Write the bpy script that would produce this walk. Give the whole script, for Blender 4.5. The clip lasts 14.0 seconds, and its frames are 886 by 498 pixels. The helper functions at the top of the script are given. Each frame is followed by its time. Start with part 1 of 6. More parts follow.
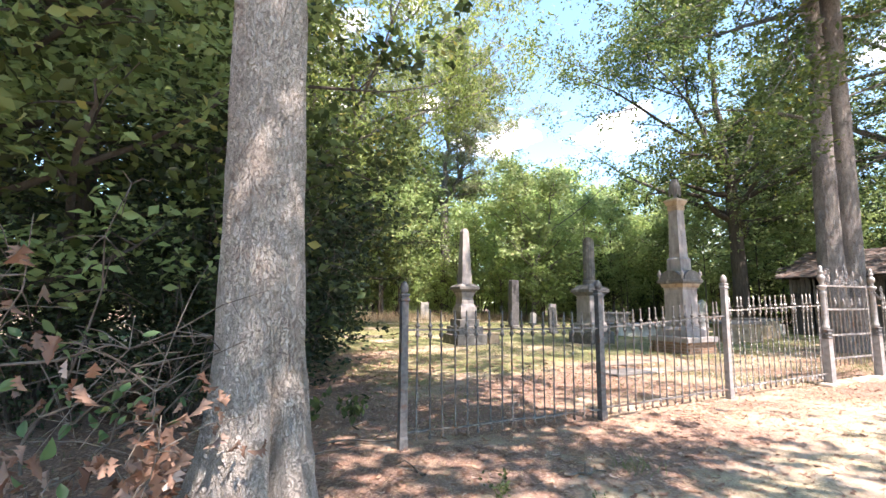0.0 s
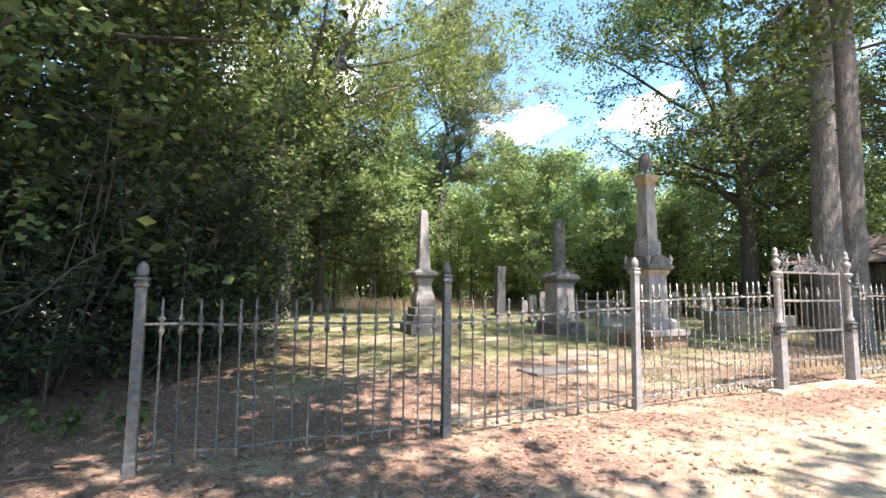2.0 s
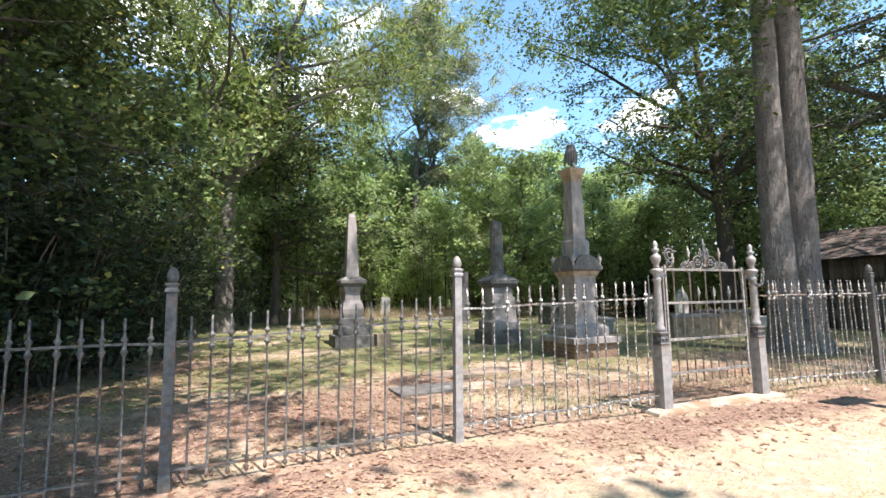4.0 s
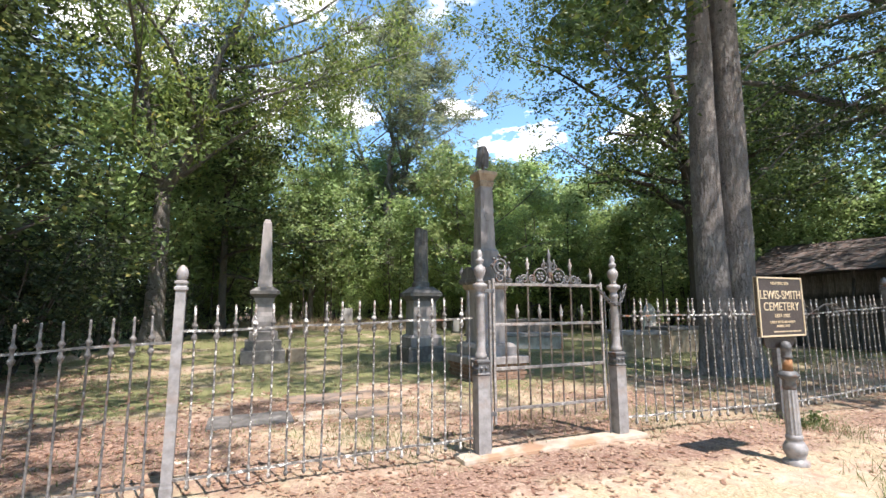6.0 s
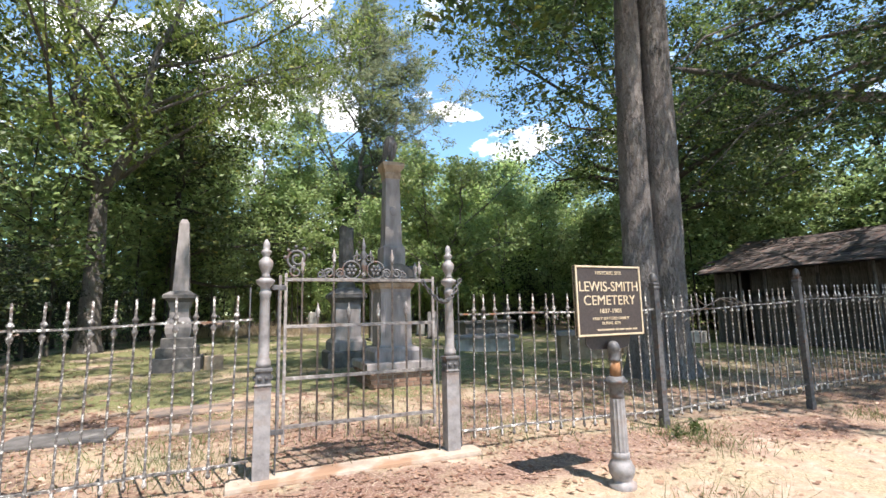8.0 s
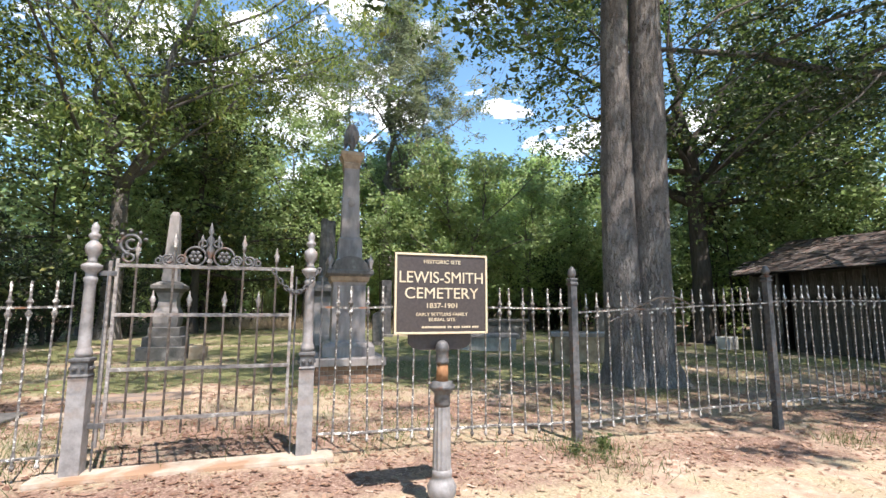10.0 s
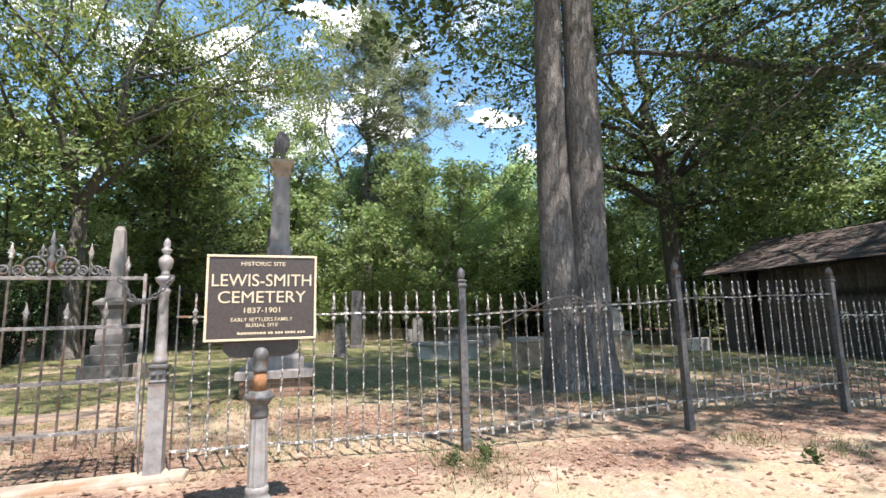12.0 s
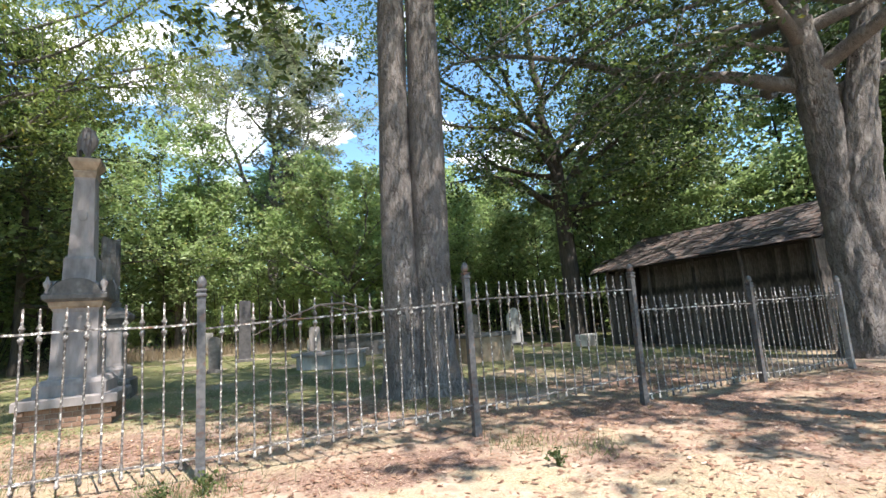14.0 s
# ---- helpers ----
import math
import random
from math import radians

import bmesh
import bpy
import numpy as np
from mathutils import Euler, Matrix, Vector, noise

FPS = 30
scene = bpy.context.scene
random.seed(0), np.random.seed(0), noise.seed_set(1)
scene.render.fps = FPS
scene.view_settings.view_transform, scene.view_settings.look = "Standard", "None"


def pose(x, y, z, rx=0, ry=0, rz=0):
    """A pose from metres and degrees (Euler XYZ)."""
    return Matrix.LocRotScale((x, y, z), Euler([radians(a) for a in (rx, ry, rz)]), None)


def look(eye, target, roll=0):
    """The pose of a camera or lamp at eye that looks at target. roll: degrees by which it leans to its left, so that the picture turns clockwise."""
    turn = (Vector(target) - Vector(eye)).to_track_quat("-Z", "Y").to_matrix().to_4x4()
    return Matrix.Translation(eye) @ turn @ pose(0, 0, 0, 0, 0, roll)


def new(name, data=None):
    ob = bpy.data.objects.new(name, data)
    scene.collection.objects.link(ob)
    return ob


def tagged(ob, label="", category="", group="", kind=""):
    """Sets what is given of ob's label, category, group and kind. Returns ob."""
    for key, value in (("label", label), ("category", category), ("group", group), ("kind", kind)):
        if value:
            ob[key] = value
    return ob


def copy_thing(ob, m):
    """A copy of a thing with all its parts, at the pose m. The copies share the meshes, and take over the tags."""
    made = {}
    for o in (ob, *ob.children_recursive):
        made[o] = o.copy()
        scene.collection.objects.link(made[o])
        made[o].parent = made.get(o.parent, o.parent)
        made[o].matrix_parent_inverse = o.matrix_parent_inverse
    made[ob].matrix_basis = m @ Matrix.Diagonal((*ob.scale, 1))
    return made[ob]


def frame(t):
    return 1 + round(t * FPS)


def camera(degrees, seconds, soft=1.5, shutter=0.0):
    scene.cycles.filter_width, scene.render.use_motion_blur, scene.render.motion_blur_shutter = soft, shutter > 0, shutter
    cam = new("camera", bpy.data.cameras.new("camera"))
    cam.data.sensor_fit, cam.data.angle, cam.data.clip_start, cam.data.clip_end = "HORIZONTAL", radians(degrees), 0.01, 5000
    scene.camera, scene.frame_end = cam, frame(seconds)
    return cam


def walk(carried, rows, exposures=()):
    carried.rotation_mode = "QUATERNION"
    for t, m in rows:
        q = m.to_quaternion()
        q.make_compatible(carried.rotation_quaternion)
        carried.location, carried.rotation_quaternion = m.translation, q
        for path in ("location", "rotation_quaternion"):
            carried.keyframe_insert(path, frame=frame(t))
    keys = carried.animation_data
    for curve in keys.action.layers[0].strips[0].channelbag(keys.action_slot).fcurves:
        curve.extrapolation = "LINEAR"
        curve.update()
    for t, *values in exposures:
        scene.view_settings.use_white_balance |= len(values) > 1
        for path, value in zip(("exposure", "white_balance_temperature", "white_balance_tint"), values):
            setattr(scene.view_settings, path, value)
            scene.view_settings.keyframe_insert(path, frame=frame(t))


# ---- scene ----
cam = camera(86.5, 14.0, soft=1.5)
PATH = [
    (0, (-0.255, -0.811, 1.259), (-0.391, 1.171, 1.489), 0.1),
    (0.5, (0.257, -0.463, 1.167), (0.089, 1.512, 1.431), 0.4),
    (1, (0.748, -0.149, 1.263), (0.543, 1.828, 1.481), 0.7),
    (1.5, (1.192, 0.165, 1.255), (0.966, 2.143, 1.453), 0.6),
    (2, (1.658, 0.461, 1.276), (1.423, 2.44, 1.45), 0.5),
    (2.5, (2.118, 0.759, 1.307), (1.885, 2.739, 1.466), -0.4),
    (3, (2.602, 1.061, 1.269), (2.359, 3.038, 1.457), -0.6),
    (5.5, (5.059, 2.450, 1.325), (4.817, 4.423, 1.546), -1.2),
    (6, (5.539, 2.749, 1.335), (5.293, 4.718, 1.583), -0.3),
    (6.5, (6.076, 3.026, 1.331), (5.811, 4.99, 1.602), 0.9),
    (7, (6.557, 3.25, 1.288), (6.318, 5.215, 1.576), 0.1),
    (7.5, (6.908, 3.432, 1.286), (6.695, 5.401, 1.57), -1.1),
    (8, (7.212, 3.617, 1.277), (6.975, 5.586, 1.537), -1.2),
    (8.5, (7.566, 3.797, 1.281), (7.282, 5.762, 1.523), -0.6),
    (9, (7.96, 3.978, 1.244), (7.635, 5.935, 1.499), -0.5),
    (9.2, (8.129, 4.049, 1.25), (7.788, 6.003, 1.507), -0.3),
    (11.3, (9.439, 4.629, 1.172), (8.869, 6.529, 1.425), 0.2),
    (11.5, (9.507, 4.657, 1.171), (8.981, 6.568, 1.439), -0.5),
    (12, (9.783, 4.738, 1.164), (9.363, 6.671, 1.459), -1.5),
    (12.5, (10.118, 4.865, 1.165), (9.797, 6.817, 1.462), -2.4),
    (13, (10.536, 4.996, 1.149), (10.298, 6.959, 1.449), -3.1),
    (13.5, (10.956, 5.169, 1.141), (10.774, 7.138, 1.438), -3.5),
    (14, (11.429, 5.35, 1.123), (11.274, 7.321, 1.423), -4.0),
]
EXPOSURE = [(0.0, 1.98, 7000, 23), (1.5, 1.76, 6850, 19), (3.0, 1.48, 6600, 14), (5.5, 1.16, 6600, 16), (9.0, 1.05, 6600, 16), (12.5, 1.13, 6600, 15), (14.0, 1.22, 6600, 14)]
walk(cam, [(t, look(eye, target, roll)) for t, eye, target, roll in PATH], EXPOSURE)

# ---- world and sun ----
SUN_AZ, SUN_EL = radians(-45), radians(64)


def build_world():
    w = bpy.data.worlds.new("world")
    scene.world = w
    w.use_nodes = True
    nt = w.node_tree
    nt.nodes.clear()
    out = nt.nodes.new("ShaderNodeOutputWorld")
    bg = nt.nodes.new("ShaderNodeBackground")
    sky = nt.nodes.new("ShaderNodeTexSky")
    sky.sky_type, sky.sun_disc = "NISHITA", False
    sky.sun_elevation, sky.sun_rotation = SUN_EL, radians(90) - SUN_AZ
    sky.air_density, sky.dust_density, sky.ozone_density = 1.0, 0.0, 1.0
    tc = nt.nodes.new("ShaderNodeTexCoord")
    mp = nt.nodes.new("ShaderNodeMapping")
    mp.inputs["Scale"].default_value = (1.0, 1.0, 2.3)
    mp.inputs["Location"].default_value = (0.35, 0.1, 0.0)
    no = nt.nodes.new("ShaderNodeTexNoise")
    no.inputs["Scale"].default_value, no.inputs["Detail"].default_value, no.inputs["Roughness"].default_value = 3.4, 7, 0.52
    def maths(op, a, b):
        x = nt.nodes.new("ShaderNodeMath")
        x.operation = op
        for k, q in enumerate((a, b)):
            if isinstance(q, (int, float)):
                x.inputs[k].default_value = q
            else:
                nt.links.new(q, x.inputs[k])
        return x.outputs[0]

    # a few fair-weather clouds, flat below and ragged on top, and scattered ones over the rest of the sky
    cloud = maths("MULTIPLY", maths("SUBTRACT", no.outputs[0], 0.58), 4.0)
    puff = nt.nodes.new("ShaderNodeTexNoise")
    puff.inputs["Scale"].default_value, puff.inputs["Detail"].default_value, puff.inputs["Roughness"].default_value = 13.0, 6, 0.6
    nt.links.new(mp.outputs[0], puff.inputs["Vector"])
    ragged = maths("ADD", maths("MULTIPLY", maths("SUBTRACT", no.outputs[0], 0.5), 1.2), maths("MULTIPLY", maths("SUBTRACT", puff.outputs[0], 0.5), 4.2))
    for way, wide in (((-0.52, 0.72, 0.47), 0.13), ((-0.41, 0.81, 0.42), 0.12), ((-0.30, 0.86, 0.40), 0.10), ((-0.09, 0.912, 0.40), 0.065), ((0.04, 0.94, 0.335), 0.085), ((-0.39, 0.73, 0.565), 0.09), ((-0.68, 0.56, 0.47), 0.12), ((0.28, 0.90, 0.33), 0.10)):
        gap = nt.nodes.new("ShaderNodeVectorMath")
        gap.operation = "SUBTRACT"
        gap.inputs[1].default_value = way
        nt.links.new(tc.outputs["Generated"], gap.inputs[0])
        flat = nt.nodes.new("ShaderNodeVectorMath")
        flat.operation = "MULTIPLY"
        flat.inputs[1].default_value = (1 / wide, 1 / wide, 1.9 / wide)
        nt.links.new(gap.outputs[0], flat.inputs[0])
        size = nt.nodes.new("ShaderNodeVectorMath")
        size.operation = "LENGTH"
        nt.links.new(flat.outputs[0], size.inputs[0])
        cloud = maths("MAXIMUM", cloud, maths("ADD", maths("SUBTRACT", 0.85, size.outputs["Value"]), ragged))
    ramp = nt.nodes.new("ShaderNodeValToRGB")
    ramp.color_ramp.elements[0].position, ramp.color_ramp.elements[1].position = 0.0, 0.5
    mix = nt.nodes.new("ShaderNodeMix")
    mix.data_type = "RGBA"
    mix.inputs[7].default_value = (9.0, 9.2, 9.5, 1)
    nt.links.new(tc.outputs["Generated"], mp.inputs["Vector"])
    nt.links.new(mp.outputs[0], no.inputs["Vector"])
    nt.links.new(cloud, ramp.inputs[0])
    nt.links.new(ramp.outputs[0], mix.inputs[0])
    hue = nt.nodes.new("ShaderNodeMix")
    hue.data_type, hue.blend_type = "RGBA", "MULTIPLY"
    hue.inputs[0].default_value = 1.0
    hue.inputs[7].default_value = (0.80, 1.02, 1.04, 1)
    nt.links.new(sky.outputs[0], hue.inputs[6])
    nt.links.new(hue.outputs[2], mix.inputs[6])
    nt.links.new(mix.outputs[2], bg.inputs[0])
    bg.inputs[1].default_value = 0.15
    nt.links.new(bg.outputs[0], out.inputs[0])


build_world()
sun = new("sun", bpy.data.lights.new("sun", "SUN"))
sun.data.energy, sun.data.angle, sun.data.color = 5.0, radians(0.55), (1.0, 0.955, 0.88)
sun_to = Vector((math.cos(SUN_EL) * math.cos(SUN_AZ), math.cos(SUN_EL) * math.sin(SUN_AZ), math.sin(SUN_EL)))
sun.matrix_world = look(sun_to * 40, (0, 0, 0))


# ---- materials ----
def material(name, stops, scale=6.0, detail=6.0, rough=0.85, bump=0.3, bump_scale=None, stretch=(1, 1, 1), metal=0.0,
             blotch=None, blotch_scale=2.0, blotch_at=(0.5, 0.62), vary=0.0, island=False, dist=0.01):
    """A surface of graded noise with stains at a second size and fine relief."""
    m = bpy.data.materials.new(name)
    m.use_nodes = True
    nt = m.node_tree
    p = nt.nodes["Principled BSDF"]
    tc = nt.nodes.new("ShaderNodeTexCoord")
    mp = nt.nodes.new("ShaderNodeMapping")
    mp.inputs["Scale"].default_value = stretch
    nt.links.new(tc.outputs["Object"], mp.inputs["Vector"])
    n = nt.nodes.new("ShaderNodeTexNoise")
    n.inputs["Scale"].default_value, n.inputs["Detail"].default_value, n.inputs["Roughness"].default_value = scale, detail, 0.62
    nt.links.new(mp.outputs[0], n.inputs["Vector"])
    r = nt.nodes.new("ShaderNodeValToRGB")
    els = r.color_ramp.elements
    while len(els) < len(stops):
        els.new(0.5)
    for e, (at, col) in zip(els, stops):
        e.position, e.color = at, (*col, 1)
    nt.links.new(n.outputs[0], r.inputs[0])
    col = r.outputs[0]
    if blotch:
        b = nt.nodes.new("ShaderNodeTexNoise")
        b.inputs["Scale"].default_value, b.inputs["Detail"].default_value = blotch_scale, 5
        nt.links.new(tc.outputs["Object"], b.inputs["Vector"])
        br = nt.nodes.new("ShaderNodeValToRGB")
        br.color_ramp.elements[0].position, br.color_ramp.elements[1].position = blotch_at
        nt.links.new(b.outputs[0], br.inputs[0])
        mx = nt.nodes.new("ShaderNodeMix")
        mx.data_type = "RGBA"
        mx.inputs[7].default_value = (*blotch, 1)
        nt.links.new(br.outputs[0], mx.inputs[0])
        nt.links.new(col, mx.inputs[6])
        col = mx.outputs[2]
    if vary:
        src = nt.nodes.new("ShaderNodeNewGeometry") if island else nt.nodes.new("ShaderNodeObjectInfo")
        hs = nt.nodes.new("ShaderNodeHueSaturation")
        ma = nt.nodes.new("ShaderNodeMapRange")
        ma.inputs[3].default_value, ma.inputs[4].default_value = 1 - vary, 1 + vary
        nt.links.new(src.outputs["Random Per Island" if island else "Random"], ma.inputs[0])
        nt.links.new(ma.outputs[0], hs.inputs["Value"])
        nt.links.new(col, hs.inputs["Color"])
        col = hs.outputs[0]
    nt.links.new(col, p.inputs["Base Color"])
    p.inputs["Roughness"].default_value, p.inputs["Metallic"].default_value = rough, metal
    if bump:
        bn = nt.nodes.new("ShaderNodeTexNoise")
        bn.inputs["Scale"].default_value, bn.inputs["Detail"].default_value = bump_scale or scale * 2, 6
        nt.links.new(mp.outputs[0], bn.inputs["Vector"])
        bp = nt.nodes.new("ShaderNodeBump")
        bp.inputs["Strength"].default_value, bp.inputs["Distance"].default_value = bump, dist
        nt.links.new(bn.outputs[0], bp.inputs["Height"])
        nt.links.new(bp.outputs[0], p.inputs["Normal"])
    return m


def bark_material(name, crack, mid, light, patch_col, scale, stretch):
    """Bark in upright plates: dark cracks between them, grain over each plate, paler or browner patches."""
    m = bpy.data.materials.new(name)
    m.use_nodes = True
    nt = m.node_tree
    p = nt.nodes["Principled BSDF"]
    p.inputs["Roughness"].default_value = 0.95
    tc = nt.nodes.new("ShaderNodeTexCoord")

    def noise_at(size, detail, src):
        n = nt.nodes.new("ShaderNodeTexNoise")
        n.inputs["Scale"].default_value, n.inputs["Detail"].default_value, n.inputs["Roughness"].default_value = size, detail, 0.65
        nt.links.new(src, n.inputs["Vector"])
        return n

    def ramp(src, stops):
        r = nt.nodes.new("ShaderNodeValToRGB")
        els = r.color_ramp.elements
        while len(els) < len(stops):
            els.new(0.5)
        for e, (a, c) in zip(els, stops):
            e.position, e.color = a, (*c, 1)
        nt.links.new(src, r.inputs[0])
        return r.outputs[0]

    def mix(f, a, b):
        x = nt.nodes.new("ShaderNodeMix")
        x.data_type = "RGBA"
        nt.links.new(f, x.inputs[0])
        for k, q in ((6, a), (7, b)):
            if isinstance(q, tuple):
                x.inputs[k].default_value = (*q, 1)
            else:
                nt.links.new(q, x.inputs[k])
        return x.outputs[2]

    wander = nt.nodes.new("ShaderNodeVectorMath")
    wander.operation = "MULTIPLY_ADD"
    wander.inputs[1].default_value = (0.16, 0.16, 0.16)
    nt.links.new(noise_at(7, 4, tc.outputs["Object"]).outputs["Color"], wander.inputs[0])
    nt.links.new(tc.outputs["Object"], wander.inputs[2])
    mp = nt.nodes.new("ShaderNodeMapping")
    mp.inputs["Scale"].default_value = stretch
    nt.links.new(wander.outputs[0], mp.inputs["Vector"])
    vo = nt.nodes.new("ShaderNodeTexVoronoi")
    vo.feature = "DISTANCE_TO_EDGE"
    vo.inputs["Scale"].default_value = scale
    nt.links.new(mp.outputs[0], vo.inputs["Vector"])
    plate = ramp(vo.outputs["Distance"], [(0.0, (0, 0, 0)), (0.10, (1, 1, 1))])
    grain = noise_at(scale * 2.4, 7, mp.outputs[0]).outputs[0]
    face = ramp(grain, [(0.36, mid), (0.62, light)])
    face = mix(ramp(noise_at(2.4, 5, tc.outputs["Object"]).outputs[0], [(0.47, (0, 0, 0)), (0.68, (1, 1, 1))]), face, patch_col)
    fade = ramp(noise_at(3.1, 4, tc.outputs["Object"]).outputs[0], [(0.40, (0.35, 0.35, 0.35)), (0.64, (1, 1, 1))])
    lined = mix(plate, crack, face)
    nt.links.new(mix(fade, face, lined), p.inputs["Base Color"])
    hgt = nt.nodes.new("ShaderNodeMath")
    hgt.operation = "MULTIPLY_ADD"
    hgt.inputs[1].default_value = 0.6
    nt.links.new(grain, hgt.inputs[0])
    nt.links.new(plate, hgt.inputs[2])
    bp = nt.nodes.new("ShaderNodeBump")
    bp.inputs["Strength"].default_value, bp.inputs["Distance"].default_value = 1.0, 0.02
    nt.links.new(hgt.outputs[0], bp.inputs["Height"])
    nt.links.new(bp.outputs[0], p.inputs["Normal"])
    return m


def leaf_material(name, dark, light, yellow, through_part=0.35, rough=0.45):
    """Leaves: colour varies leaf by leaf and tree by tree, part of the light comes through."""
    m = bpy.data.materials.new(name)
    m.use_nodes = True
    nt = m.node_tree
    p = nt.nodes["Principled BSDF"]
    geo = nt.nodes.new("ShaderNodeNewGeometry")
    r = nt.nodes.new("ShaderNodeValToRGB")
    els = r.color_ramp.elements
    els.new(0.6), els.new(0.93)
    for e, (at, c) in zip(els, ((0.0, dark), (0.6, light), (0.93, light), (1.0, yellow))):
        e.position, e.color = at, (*c, 1)
    nt.links.new(geo.outputs["Random Per Island"], r.inputs[0])
    tc = nt.nodes.new("ShaderNodeTexCoord")
    no = nt.nodes.new("ShaderNodeTexNoise")
    no.inputs["Scale"].default_value, no.inputs["Detail"].default_value = 0.45, 3
    nt.links.new(tc.outputs["Object"], no.inputs["Vector"])
    oi = nt.nodes.new("ShaderNodeObjectInfo")
    add = nt.nodes.new("ShaderNodeMath")
    add.operation = "MULTIPLY_ADD"
    add.inputs[1].default_value, add.inputs[2].default_value = 0.5, 0.52
    nt.links.new(oi.outputs["Random"], add.inputs[0])
    ad2 = nt.nodes.new("ShaderNodeMath")
    ad2.operation = "ADD"
    nt.links.new(add.outputs[0], ad2.inputs[0])
    nt.links.new(no.outputs[0], ad2.inputs[1])
    hs = nt.nodes.new("ShaderNodeHueSaturation")
    nt.links.new(ad2.outputs[0], hs.inputs["Value"])
    nt.links.new(r.outputs[0], hs.inputs["Color"])
    hu = nt.nodes.new("ShaderNodeMapRange")
    hu.inputs[3].default_value, hu.inputs[4].default_value = 0.48, 0.515
    nt.links.new(no.outputs[0], hu.inputs[0])
    nt.links.new(hu.outputs[0], hs.inputs["Hue"])
    nt.links.new(hs.outputs[0], p.inputs["Base Color"])
    p.inputs["Roughness"].default_value = rough
    tr = nt.nodes.new("ShaderNodeBsdfTranslucent")
    nt.links.new(hs.outputs[0], tr.inputs[0])
    mx = nt.nodes.new("ShaderNodeMixShader")
    mx.inputs[0].default_value = through_part
    nt.links.new(p.outputs[0], mx.inputs[1])
    nt.links.new(tr.outputs[0], mx.inputs[2])
    nt.links.new(mx.outputs[0], nt.nodes["Material Output"].inputs[0])
    return m


IRON = material("weathered_iron", [(0.35, (0.064, 0.064, 0.068)), (0.6, (0.136, 0.132, 0.132))], 22, bump=0.25, rough=0.6, metal=0.25,
                blotch=(0.145, 0.072, 0.043), blotch_scale=9, blotch_at=(0.56, 0.7))
IRON_FLAKED = material("flaked_white_paint_on_iron", [(0.38, (0.076, 0.068, 0.064)), (0.48, (0.170, 0.153, 0.140)), (0.585, (0.281, 0.264, 0.242)), (0.595, (0.70, 0.68, 0.64))],
                       30, detail=3, bump=0.4, rough=0.7, metal=0.1, blotch=(0.187, 0.085, 0.043), blotch_scale=7, blotch_at=(0.6, 0.72), vary=0.25)
IRON_DULL = material("rusting_dark_iron", [(0.35, (0.068, 0.064, 0.064)), (0.55, (0.145, 0.132, 0.123)), (0.66, (0.230, 0.212, 0.200)), (0.71, (0.510, 0.493, 0.468))], 28, detail=3, bump=0.35, rough=0.7, metal=0.15,
                     blotch=(0.187, 0.085, 0.043), blotch_scale=6, blotch_at=(0.55, 0.7), vary=0.25)
IRON_SILVER = material("worn_silver_paint", [(0.3, (0.17, 0.158, 0.155)), (0.6, (0.32, 0.30, 0.295))], 12, bump=0.2, rough=0.6, metal=0.15,
                       blotch=(0.27, 0.18, 0.13), blotch_scale=5, blotch_at=(0.54, 0.78))
IRON_GATE = material("worn_grey_iron_paint", [(0.32, (0.11, 0.094, 0.088)), (0.5, (0.23, 0.205, 0.19)), (0.66, (0.33, 0.305, 0.285)), (0.70, (0.58, 0.55, 0.51))], 24, detail=4, bump=0.35, rough=0.7, metal=0.1,
                     blotch=(0.17, 0.095, 0.06), blotch_scale=6, blotch_at=(0.56, 0.72), vary=0.2)
RUST = material("rust", [(0.3, (0.187, 0.076, 0.034)), (0.7, (0.357, 0.187, 0.085))], 25, rough=0.9, blotch=(0.255, 0.221, 0.187), blotch_scale=8)
MARBLE_GREY = material("weathered_grey_marble", [(0.3, (0.175, 0.152, 0.147)), (0.7, (0.345, 0.312, 0.298))], 5, bump=0.35, bump_scale=60, stretch=(1, 1, 0.35),
                       blotch=(0.094, 0.086, 0.082), blotch_scale=2.2, blotch_at=(0.55, 0.78), dist=0.004)
MARBLE_PALE = material("pale_marble", [(0.3, (0.328, 0.312, 0.300)), (0.7, (0.530, 0.515, 0.491))], 5, bump=0.3, bump_scale=60, stretch=(1, 1, 0.3),
                       blotch=(0.203, 0.187, 0.168), blotch_scale=3, blotch_at=(0.5, 0.78), dist=0.004)
MARBLE_DARK = material("lichened_dark_stone", [(0.3, (0.066, 0.062, 0.058)), (0.7, (0.156, 0.144, 0.136))], 7, bump=0.4, bump_scale=50, dist=0.006,
                       blotch=(0.257, 0.242, 0.226), blotch_scale=5, blotch_at=(0.58, 0.75))
STONE_BLACK = material("blackened_stone", [(0.3, (0.05, 0.047, 0.05)), (0.7, (0.12, 0.112, 0.115))], 7, bump=0.4, bump_scale=50, dist=0.006, blotch=(0.18, 0.17, 0.165), blotch_scale=4, blotch_at=(0.6, 0.8))
STONE_TAN = material("stained_tan_stone", [(0.3, (0.281, 0.195, 0.125)), (0.7, (0.429, 0.335, 0.242))], 6, bump=0.4, bump_scale=50, dist=0.005,
                     blotch=(0.156, 0.109, 0.078), blotch_scale=4, blotch_at=(0.5, 0.75))
SLAB = material("leaf_stained_slab", [(0.3, (0.11, 0.085, 0.072)), (0.7, (0.22, 0.175, 0.148))], 9, bump=0.5, bump_scale=40, dist=0.006, rough=0.95, blotch=(0.27, 0.19, 0.14), blotch_scale=3.5, blotch_at=(0.46, 0.6))
